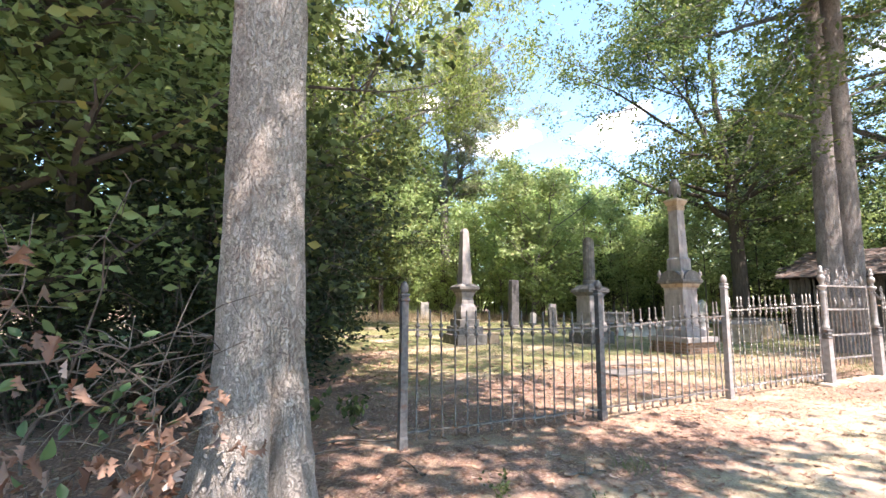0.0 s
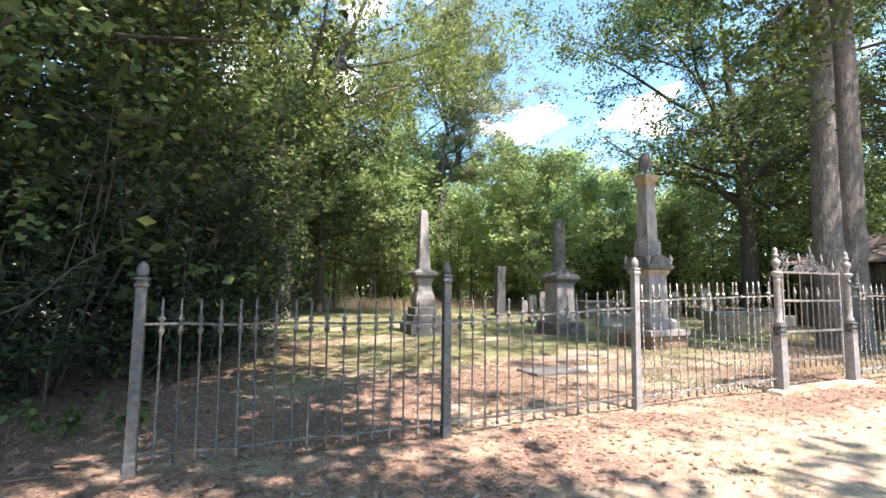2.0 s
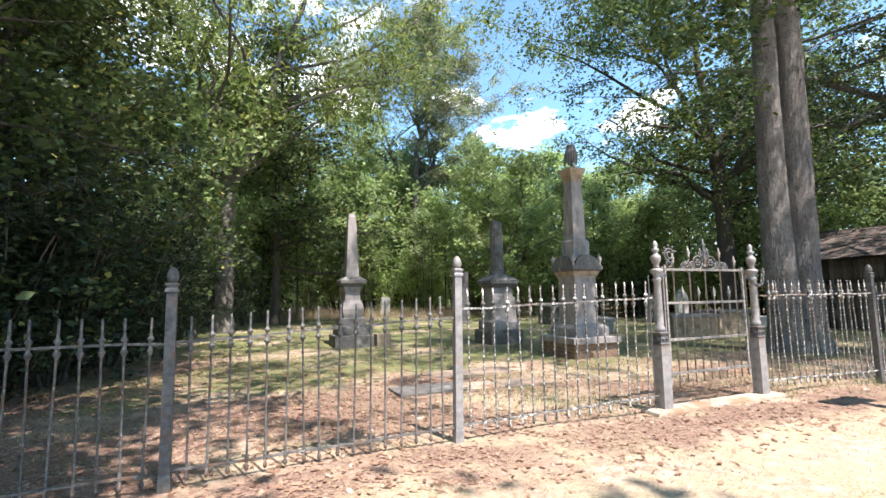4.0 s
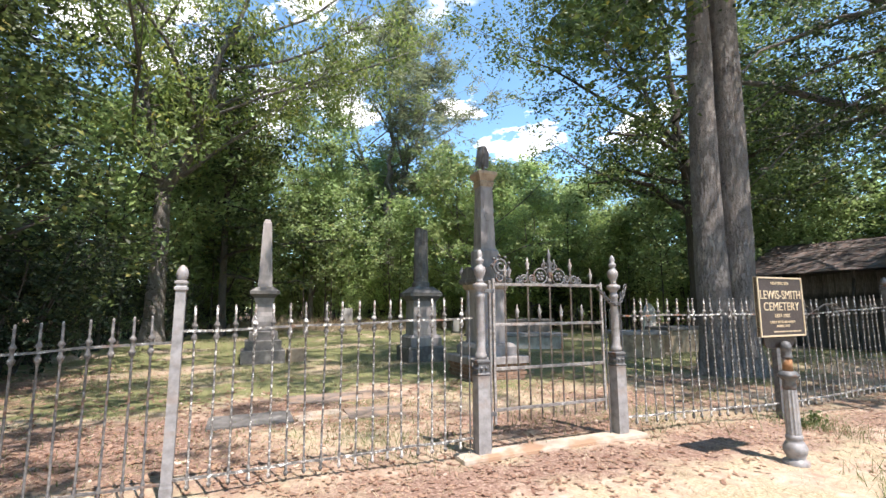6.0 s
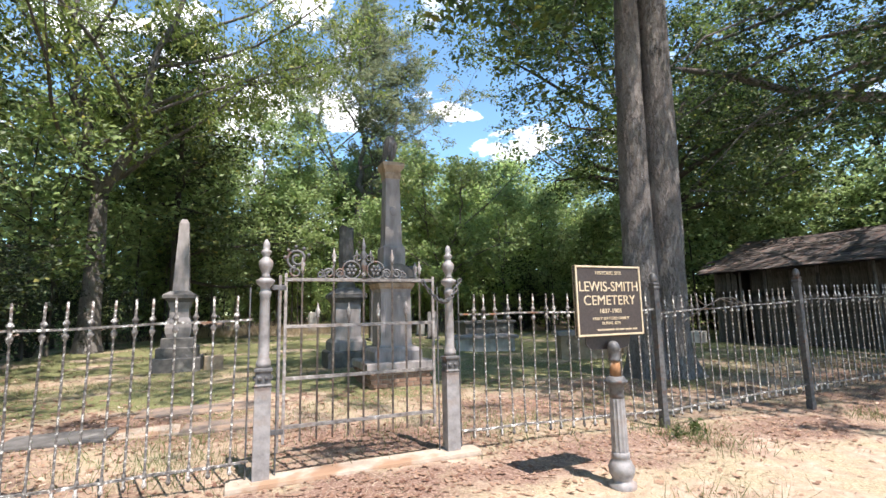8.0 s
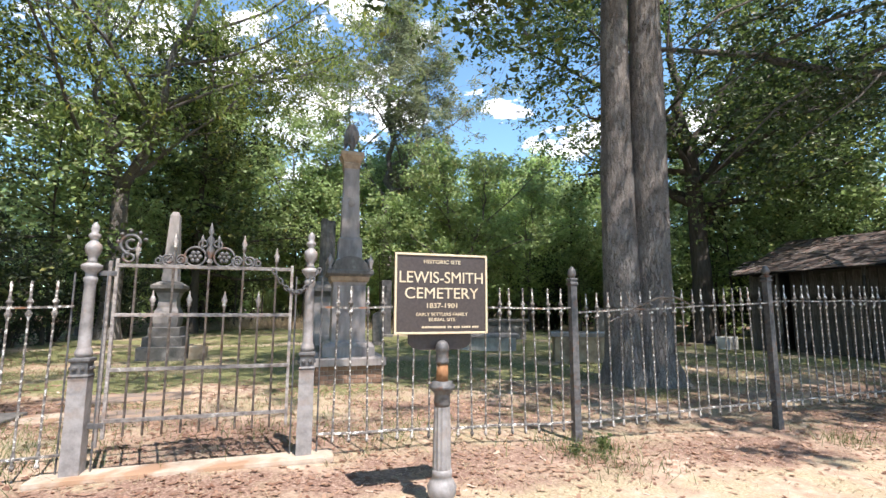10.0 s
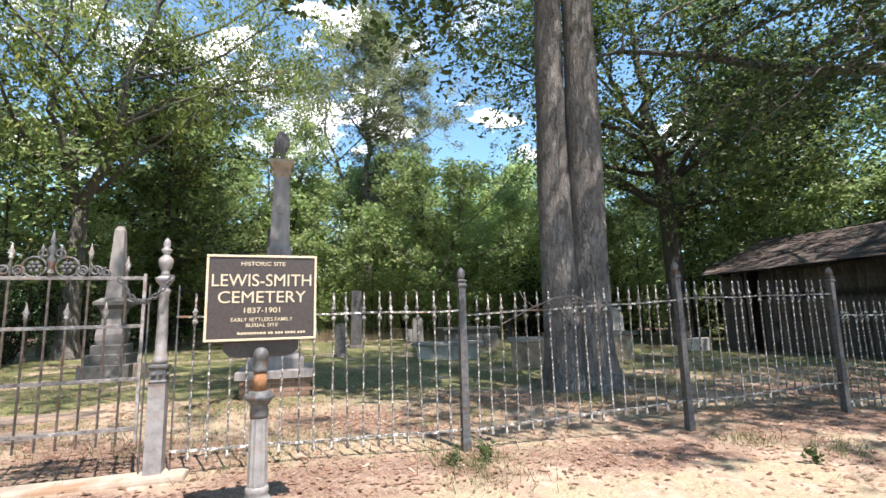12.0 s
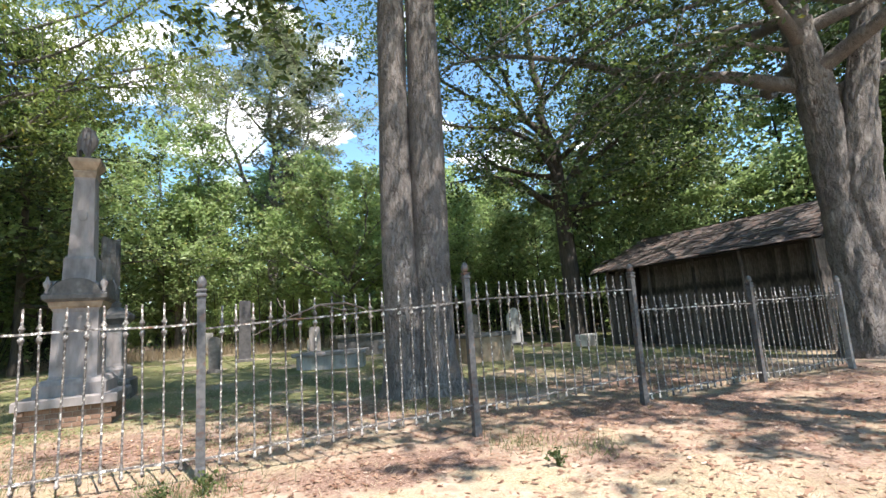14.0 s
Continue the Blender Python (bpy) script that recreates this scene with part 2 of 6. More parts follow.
BRICK = material("old_red_brick", [(0.3, (0.17, 0.095, 0.065)), (0.7, (0.29, 0.18, 0.125))], 18, bump=0.5, rough=0.95, vary=0.25)
MORTAR = material("lime_mortar", [(0.3, (0.250, 0.203, 0.164)), (0.7, (0.359, 0.304, 0.250))], 30, bump=0.5, rough=0.95)
CONCRETE = material("dusty_concrete", [(0.3, (0.296, 0.234, 0.183)), (0.7, (0.437, 0.367, 0.296))], 9, bump=0.4, bump_scale=60, rough=0.95, dist=0.006,
                    blotch=(0.281, 0.172, 0.109), blotch_scale=3)
BARK_GREY = bark_material("grey_furrowed_bark", (0.06, 0.049, 0.043), (0.13, 0.111, 0.10), (0.235, 0.21, 0.193), (0.28, 0.255, 0.237), 26, (1, 1, 0.11))
BARK_PALE = bark_material("pale_flaking_bark", (0.17, 0.143, 0.123), (0.27, 0.24, 0.213), (0.50, 0.465, 0.43), (0.30, 0.25, 0.215), 52, (1, 1, 0.24))
BARK_DARK = material("dark_bark", [(0.3, (0.036, 0.029, 0.024)), (0.7, (0.096, 0.080, 0.068))], 12, bump=0.8, stretch=(1, 1, 0.2), rough=0.95, dist=0.03)
TWIG = material("dry_twig", [(0.3, (0.075, 0.058, 0.047)), (0.7, (0.175, 0.148, 0.126))], 15, bump=0.3, rough=0.95)
PLANK = material("silvered_barn_board", [(0.3, (0.055, 0.043, 0.036)), (0.5, (0.125, 0.103, 0.09)), (0.7, (0.22, 0.195, 0.175))], 8, bump=0.6, stretch=(6, 6, 0.35),
                 rough=0.95, vary=0.4, blotch=(0.036, 0.03, 0.026), blotch_scale=1.7, dist=0.006)
SHINGLE = material("mossy_wood_shingle", [(0.3, (0.04, 0.031, 0.027)), (0.7, (0.125, 0.104, 0.094))], 9, bump=0.6, rough=0.95, vary=0.55, dist=0.01,
                   blotch=(0.078, 0.05, 0.04), blotch_scale=1.2)
# old wood darkened in its colour for the shadow of recess and eave
SHADOW_WOOD = material("shadowed_old_wood", [(0.3, (0.05, 0.042, 0.036)), (0.7, (0.11, 0.095, 0.08))], 8, bump=0.5, stretch=(4, 4, 0.4), rough=0.95)
SIGN_FACE = material("dark_bronze_plaque", [(0.3, (0.05, 0.039, 0.037)), (0.7, (0.078, 0.061, 0.056))], 60, bump=0.25, bump_scale=200, rough=0.5, metal=0.3)
SIGN_GOLD = material("pale_brass_lettering", [(0.3, (0.60, 0.46, 0.31)), (0.7, (0.72, 0.60, 0.43))], 30, bump=0.1, rough=0.4, metal=0.35)
# darker copy of the oak leaf: shade of the east wood set as colour
LEAF_SHADE = leaf_material("shaded_oak_leaf", (0.016, 0.028, 0.010), (0.052, 0.082, 0.026), (0.16, 0.16, 0.04), 0.42)
LEAF_FEATHER = leaf_material("feathery_yellow_green_leaf", (0.10, 0.14, 0.035), (0.24, 0.305, 0.085), (0.42, 0.38, 0.09), 0.55)
LEAF_OAK = leaf_material("oak_leaf", (0.035, 0.058, 0.018), (0.115, 0.165, 0.045), (0.30, 0.28, 0.06), 0.5)
LEAF_WOOD = leaf_material("woodland_leaf", (0.15, 0.205, 0.082), (0.25, 0.335, 0.135), (0.36, 0.34, 0.13), 0.55)
LEAF_LIGHT = leaf_material("light_green_leaf", (0.23, 0.30, 0.12), (0.33, 0.43, 0.165), (0.44, 0.42, 0.16), 0.56)
# leaves near black: the deep shade of the thicket is put into their colour
LEAF_THICKET_SHADE = leaf_material("shaded_thicket_leaf", (0.008, 0.016, 0.008), (0.026, 0.044, 0.018), (0.14, 0.15, 0.05), 0.32, 0.65)
# shaded copy of the woodland leaf, its colour lowered in place of shade
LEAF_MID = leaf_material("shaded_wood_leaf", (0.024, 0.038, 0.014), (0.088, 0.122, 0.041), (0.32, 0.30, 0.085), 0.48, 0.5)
LEAF_PINE = leaf_material("pine_needle", (0.12, 0.145, 0.085), (0.25, 0.28, 0.155), (0.38, 0.32, 0.19), 0.45)
LEAF_DEAD = leaf_material("fallen_leaf", (0.15, 0.075, 0.048), (0.30, 0.195, 0.135), (0.48, 0.38, 0.31), 0.25, 0.8)
GRASS_DRY = leaf_material("dry_grass", (0.25, 0.195, 0.125), (0.37, 0.30, 0.20), (0.47, 0.41, 0.29), 0.35, 0.75)
GRASS_GREEN = leaf_material("green_grass", (0.075, 0.10, 0.035), (0.16, 0.195, 0.075), (0.34, 0.29, 0.15), 0.4, 0.6)


# ---- plan: u runs along the fence from the gate's hinge post, v into the graveyard ----
FA = radians(29.9)
CU, SU = math.cos(FA), math.sin(FA)
ORIGIN = (5.33, 7.22)


def plan(u, v):
    return ORIGIN[0] + u * CU - v * SU, ORIGIN[1] + u * SU + v * CU


def uv_of(x, y):
    dx, dy = x - ORIGIN[0], y - ORIGIN[1]
    return dx * CU + dy * SU, -dx * SU + dy * CU


def ground_z(x, y):
    """Height of the ground: it falls gently to the east, rises a little into the graveyard."""
    u, v = uv_of(x, y)
    z = np.interp(u, [-60, -8, -4, 0, 2, 7, 12, 19, 60], [0.3, -0.06, -0.02, 0, 0, -0.11, -0.14, -0.36, -0.6])
    z = z + np.interp(v, [-60, -6, -2, 0, 8, 22, 60], [-0.5, -0.08, -0.02, 0, 0, 0.2, 0.7])
    return z + 0.02 * np.sin(x * 0.9 + 1.3) * np.sin(y * 0.8 + 0.4) + 0.012 * np.sin(x * 2.3 + y * 1.7)


def at(u, v, turn=0.0, dz=0.0):
    """A pose on the ground, square with the fence."""
    x, y = plan(u, v)
    return pose(x, y, float(ground_z(x, y)) + dz, 0, 0, 29.9 + turn)


# ---- mesh helpers ----
def mesh_of(name, verts, faces, mat, smooth=False):
    me = bpy.data.meshes.new(name)
    me.from_pydata(verts, [], faces)
    me.materials.append(mat)
    if smooth:
        me.polygons.foreach_set("use_smooth", [True] * len(me.polygons))
    me.update()
    return me


def part(name, bm, mat, parent=None, label="", smooth=False):
    """Links a bmesh, or a mesh, as one object under a thing."""
    if isinstance(bm, bmesh.types.BMesh):
        me = bpy.data.meshes.new(name)
        bm.to_mesh(me)
        bm.free()
        me.materials.append(mat)
        if smooth:
            me.polygons.foreach_set("use_smooth", [True] * len(me.polygons))
    else:
        me = bm
    ob = new(name, me)
    ob.parent = parent
    return tagged(ob, label)


def thing(name, m, label, category, group="", kind=""):
    ob = new(name)
    ob.matrix_basis = m
    ob.empty_display_size = 0.2
    return tagged(ob, label, category, group, kind)


def box(bm, cx, cy, z0, sx, sy, sz, bevel=0.0, turn=0.0):
    m = Matrix.LocRotScale((cx, cy, z0 + sz / 2), Euler((0, 0, turn)), (sx, sy, sz))
    r = bmesh.ops.create_cube(bm, size=1, matrix=m)
    if bevel:
        edges = {e for v in r["verts"] for e in v.link_edges}
        bmesh.ops.bevel(bm, geom=list(edges), offset=bevel, segments=2, affect="EDGES", profile=0.6)
    return bm


def ring_stack(bm, profile, sides=16, cx=0.0, cy=0.0, square=False, turn=0.0):
    """A turned (or square) solid from (radius, z) pairs going up."""
    if square:
        sides, turn = 4, turn + math.pi / 4
    k = math.sqrt(2) if square else 1
    rows = []
    for r, z in profile:
        rows.append([bm.verts.new((cx + k * r * math.cos(turn + 2 * math.pi * i / sides), cy + k * r * math.sin(turn + 2 * math.pi * i / sides), z)) for i in range(sides)])
    for a, b in zip(rows, rows[1:]):
        for i in range(sides):
            j = (i + 1) % sides
            bm.faces.new((a[i], a[j], b[j], b[i]))
    bm.faces.new(rows[0][::-1])
    bm.faces.new(rows[-1])
    return bm


def turned(profile, sides=16, **kw):
    return ring_stack(bmesh.new(), profile, sides, **kw)


def squared(profile, bevel=0.0, **kw):
    bm = ring_stack(bmesh.new(), profile, 4, square=True, **kw)
    if bevel:
        edges = [e for e in bm.edges if e.calc_face_angle(0) > 0.6]
        bmesh.ops.bevel(bm, geom=edges, offset=bevel, segments=2, affect="EDGES", clamp_overlap=True)
    return bm


def tube(points, radii, sides, verts, faces, wobble=0.0, rng=None):
    """Adds a tapered tube along points to the lists verts and faces."""
    pts = [Vector(p) for p in points]
    base = len(verts)
    for i, p in enumerate(pts):
        d = (pts[min(i + 1, len(pts) - 1)] - pts[max(i - 1, 0)]).normalized()
        a = d.cross(Vector((0.31, 0.95, 0.05)) if abs(d.y) < 0.9 else Vector((1, 0, 0))).normalized()
        b = d.cross(a)
        for k in range(sides):
            t = 2 * math.pi * k / sides
            r = radii[i] * (1 + (rng.uniform(-wobble, wobble) if wobble else 0))
            verts.append(tuple(p + a * (r * math.cos(t)) + b * (r * math.sin(t))))
    for i in range(len(pts) - 1):
        for k in range(sides):
            j = (k + 1) % sides
            q = base + i * sides
            faces.append((q + k, q + j, q + sides + j, q + sides + k))
    faces.append(tuple(base + (len(pts) - 1) * sides + k for k in range(sides)))


def rod_bm(bm, points, radius, sides=6):
    verts, faces = [], []
    tube(points, [radius] * len(points), sides, verts, faces)
    vs = [bm.verts.new(v) for v in verts]
    for f in faces:
        bm.faces.new([vs[i] for i in f])
    bm.faces.new([vs[i] for i in range(sides)][::-1])
    return bm


def leaves_mesh(name, centres, spread, per, size, mat, rng, flat=0.6, aspect=0.5, droop=0.0, tuft=None, crowd=13):
    """Many small folded leaves in tufts round the centres, with gaps between the tufts, as one mesh."""
    k = max(1, round(per / crowd))
    hub = np.repeat(np.asarray(centres), k, axis=0)
    hub = hub + rng.normal(0, 1, hub.shape) * (spread, spread, spread * flat)
    c = np.repeat(hub, max(1, per // k), axis=0)
    n = len(c)
    w = tuft or size * 0.85
    c = c + rng.normal(0, 1, (n, 3)) * (w, w, w * (0.7 + droop))
    d = rng.normal(0, 1, (n, 3))
    d[:, 2] = d[:, 2] * 0.5 - droop
    d /= np.linalg.norm(d, axis=1)[:, None]
    up = rng.normal(0, 0.62, (n, 3)) + (0.25, -0.65, 0.72)  # leaves turn to the light of the clearing
    s = np.cross(d, up)
    s /= np.linalg.norm(s, axis=1)[:, None] + 1e-9
    nn = np.cross(s, d)
    L = (size * rng.uniform(0.6, 1.35, n))[:, None]
    v = np.empty((n, 4, 3))
    v[:, 0] = c - d * L * 0.5
    v[:, 1] = c + s * L * aspect * 0.5 + nn * L * 0.12
    v[:, 2] = c + d * L * 0.5
    v[:, 3] = c - s * L * aspect * 0.5 + nn * L * 0.12
    me = bpy.data.meshes.new(name)
    me.vertices.add(n * 4)
    me.vertices.foreach_set("co", v.reshape(-1))
    idx = np.arange(n * 4).reshape(n, 4)
    tri = np.stack([idx[:, [0, 1, 2]], idx[:, [0, 2, 3]]], axis=1).reshape(-1)
    me.loops.add(n * 6)
    me.loops.foreach_set("vertex_index", tri)
    me.polygons.add(n * 2)
    me.polygons.foreach_set("loop_start", np.arange(n * 2) * 3)
    me.materials.append(mat)
    me.update(calc_edges=True)
    me.validate()
    return me


# ---- trees ----
def furrowed(points, radii, seed, mat, furrow=0.06, sides=72, rings=150, ridges=9.0, seam=None, flare=()):
    """A trunk with real bark ridges along a line of points; seam: the side at which a deep crack runs up from the ground."""
    pts = np.array(points, float)
    z = np.linspace(0, 1, len(pts))
    f = np.linspace(0, 1, rings) ** 1.25
    cx, cy, cz = (np.interp(f, z, pts[:, k]) for k in range(3))
    rr = np.interp(f, z, radii)
    verts, faces = [], []
    for j in range(rings):
        for i in range(sides):
            a = 2 * math.pi * i / sides
            ca, sa = math.cos(a), math.sin(a)
            q = Vector((ca * ridges * 0.5, sa * ridges * 0.5, cz[j] * 1.1 + seed))
            n1 = abs(noise.noise(q)) * 2
            n2 = noise.noise(Vector((ca * 9, sa * 9, cz[j] * 7 + seed)))
            n3 = noise.noise(Vector((ca * 0.9, sa * 0.9, cz[j] * 0.5 + seed * 2)))
            r = rr[j] * (1 + furrow * (n1 - 0.5) + furrow * 0.45 * n2 + 0.07 * n3)
            if seam is not None:
                w = math.sin((a - seam - 0.10 * math.sin(cz[j] * 3.1)) / 2) ** 2
                r -= rr[j] * 0.5 * math.exp(-w * 260) * min(1, 1.6 * max(0, 1 - cz[j] / 1.3))
                r += rr[j] * 0.10 * math.exp(-(math.sin((a - seam - 0.35) / 2) ** 2) * 60) * max(0, 1 - cz[j] / 1.4)
            for at_a, amount in flare:
                r += amount * math.exp(-(math.sin((a - at_a) / 2) ** 2) * 26) * max(0, 1 - cz[j] / 0.7) ** 2
            verts.append((cx[j] + r * ca, cy[j] + r * sa, cz[j]))
    for j in range(rings - 1):
        for i in range(sides):
            k = (i + 1) % sides
            faces.append((j * sides + i, j * sides + k, (j + 1) * sides + k, (j + 1) * sides + i))
    return mesh_of("trunk", verts, faces, mat, True)


def make_tree(name, m, height, radius, seed, label, bark, leaf, crown_from=0.35, crown_r=4.0, limbs=14, per=40, leaf_size=0.2, spread=0.55,
              twigs=3, lean=(0.0, 0.0), flare=1.5, rise=0.55, shape="round", group="", sides=10, flat=0.6, category="tree", droop=0.0, aspect=0.5, extra=(), bark_relief=None,
              fork=None, curl=0.05, fine=0.3, tuft=None, crowd=13):
    """A tree: a crooked trunk, that may fork into leaders, limbs that wander, twigs, and leaves in tufts on the twigs.
    fork: the part of the height where it forks, and how far each leader goes from there."""
    rng = np.random.default_rng(seed)
    t = thing(name, m, label, category, group)
    verts, faces = [], []
    n = 12
    top_f = fork[0] if fork else 1.0
    pts, rad = [], []
    for i in range(n + 1):
        f = i / n * top_f
        w = 0.014 * height * math.sin(f * 6 + seed) * f
        pts.append((lean[0] * f * height + w, lean[1] * f * height + 0.6 * w * math.cos(seed), f * height * 0.94 - 0.15))
        rad.append(radius * ((1 - f) ** 0.75 * 0.93 + 0.05) * (1 + (flare - 1) * max(0, 1 - f * 11) ** 2))
    if bark_relief:
        part("trunk", furrowed(pts, rad, seed, bark, **bark_relief), bark, t)
    else:
        tube(pts, rad, sides, verts, faces, 0.06, rng)
        part("trunk", mesh_of("trunk", verts, faces, bark, True), bark, t)
    verts, faces = [], []
    axes = [(pts, rad, Vector((0, 0, 0)))]
    if fork:
        foot = Vector(pts[-1])
        for dx, dy, dz, thick in fork[1]:
            lp, lr = [], []
            for i in range(n + 1):
                f = i / n
                bow = math.sin(f * math.pi * 0.5)
                lp.append(foot + Vector((dx * bow, dy * bow, dz * (0.35 * f + 0.65 * f ** 1.5))) + Vector((rng.normal(), rng.normal(), 0)) * (0.012 * dz * (0 < i)))
                lr.append(rad[-1] * thick * (1 - 0.9 * f) + 0.015)
            lp[0] = foot - Vector((0, 0, 0.1))
            tube(lp, lr, 8, verts, faces)
            axes.append(([tuple(q) for q in lp], lr, Vector((dx, dy, 0)).normalized() if abs(dx) + abs(dy) > 0.1 else Vector((0, 0, 0))))
    centres = []
    for k in range(limbs):
        f = crown_from + (0.97 - crown_from) * (k + rng.uniform(0, 0.9)) / limbs
        z = f * height * 0.94 - 0.15
        able = [a for a in axes if a[0][0][2] <= z <= a[0][-1][2]] or axes[-1:]
        ap, ar, away = able[int(rng.integers(len(able)))]
        i = max(0, min(n - 1, int(np.searchsorted([p[2] for p in ap], z)) - 1))
        g = min(1.0, max(0.0, (z - ap[i][2]) / (ap[i + 1][2] - ap[i][2] + 1e-6)))
        p0 = Vector(ap[i]).lerp(Vector(ap[i + 1]), g)
        r0 = (ar[i] * (1 - g) + ar[i + 1] * g) * 0.5
        q = (f - crown_from) / (1 - crown_from)
        reach = {"round": math.sin(math.pi * (0.22 + 0.72 * q)), "cone": 1.05 - q * 0.9, "wide": 1.0 - 0.5 * q * q, "top": 0.45 + 0.6 * math.sin(math.pi * min(q * 0.95, 1))}[shape]
        ln = crown_r * reach * rng.uniform(0.55, 1.2)
        a = k * 2.4 + rng.uniform(-0.7, 0.7)
        d = (Vector((math.cos(a), math.sin(a), 0)) + away * 0.7).normalized() + Vector((0, 0, rise * rng.uniform(0.3, 1.5)))
        lp = [p0]
        for j in range(1, 6):
            d = d + Vector((rng.normal(), rng.normal(), rng.normal() * 0.7)) * 0.2 + Vector((0, 0, curl))
            lp.append(lp[-1] + d * (ln / 5))
        tube(lp, [r0 * (1 - 0.17 * j) + 0.012 for j in range(6)], 6, verts, faces)
        for j in range(2, 6):
            for _ in range(twigs):
                b = lp[j] + d * (ln * 0.08) + Vector((rng.normal(), rng.normal(), rng.normal() * 0.6 + 0.15)) * (ln * 0.17 + 0.15)
                if rng.uniform() < fine:
                    tube([lp[j], lp[j].lerp(b, 0.5) + Vector((rng.normal(), rng.normal(), 0.5)) * 0.08, b], [r0 * 0.2 + 0.006, 0.012, 0.005], 4, verts, faces)
                centres.append(tuple(b))
    for p0, p1, r0 in extra:
        p0, p1 = Vector(p0), Vector(p1)
        ln = (p1 - p0).length
        lp = [p0.lerp(p1, j / 7) + Vector((rng.normal() * 0.02 * ln, rng.normal() * 0.02 * ln, 0.16 * ln * math.sin(math.pi * j / 7))) for j in range(8)]
        tube(lp, [r0 * (1 - 0.12 * j) for j in range(8)], 6, verts, faces)
        for j in range(3, 8):
            for _ in range(2):
                b = lp[j] + Vector((rng.normal() * 0.45, rng.normal() * 0.45, -abs(rng.normal()) * 0.35))
                tube([lp[j], lp[j].lerp(b, 0.6), b], [r0 * 0.25, 0.008, 0.004], 4, verts, faces)
                centres.append(tuple(b))
    for ap, _, _ in axes[1:] or axes:
        for _ in range(twigs * 3):
            centres.append(tuple(Vector(ap[-1]) + Vector((rng.normal(), rng.normal(), rng.normal() * 0.7)) * (0.1 * crown_r)))
    part("branchwork", mesh_of("branchwork", verts, faces, bark, True), bark, t)["kind"] = "stuff"
    part("crown", leaves_mesh("crown", centres, spread, per, leaf_size, leaf, rng, flat, aspect, droop, tuft, crowd), leaf, t)
    return t


def make_bush(name, m, height, width, seed, label, leaf, count=70, per=45, leaf_size=0.14, group="", stems=14, spread=0.3):
    """A bush: stems that arch out to uneven heights, leaves in tufts along them."""
    rng = np.random.default_rng(seed)
    t = thing(name, m, label, "bush", group)
    verts, faces, centres = [], [], []
    for k in range(stems):
        a = k * 2.4 + rng.uniform(-0.4, 0.4)
        out = width * rng.uniform(0.08, 0.5)
        e = Vector((math.cos(a) * out, math.sin(a) * out, height * rng.uniform(0.45, 1.1)))
        foot = Vector((e.x * 0.15, e.y * 0.15, -0.05))
        mid = foot.lerp(e, 0.5) + Vector((rng.normal() * 0.15, rng.normal() * 0.15, 0.14 * height))
        tube([foot, mid, e], [0.03, 0.018, 0.006], 5, verts, faces)
        for _ in range(max(2, count // stems)):
            f = rng.uniform(0.12, 1.05)
            c = foot.lerp(mid, f * 2) if f < 0.5 else mid.lerp(e, f * 2 - 1)
            side = Vector((rng.normal(), rng.normal(), rng.normal() * 0.5)) * (width * 0.11)
            if rng.uniform() < 0.4:
                tube([c, c + side], [0.008, 0.004], 4, verts, faces)
            centres.append(tuple(c + side))
    part("rootstock", mesh_of("rootstock", verts, faces, BARK_DARK, True), BARK_DARK, t)
    part("foliage", leaves_mesh("foliage", centres, spread, per, leaf_size, leaf, rng, 0.7), leaf, t)
    return t


def put(x, y, turn=0.0, scale=1.0, dz=0.0):
    return pose(x, y, float(ground_z(x, y)) + dz, 0, 0, turn) @ Matrix.Diagonal((scale, scale, scale, 1))


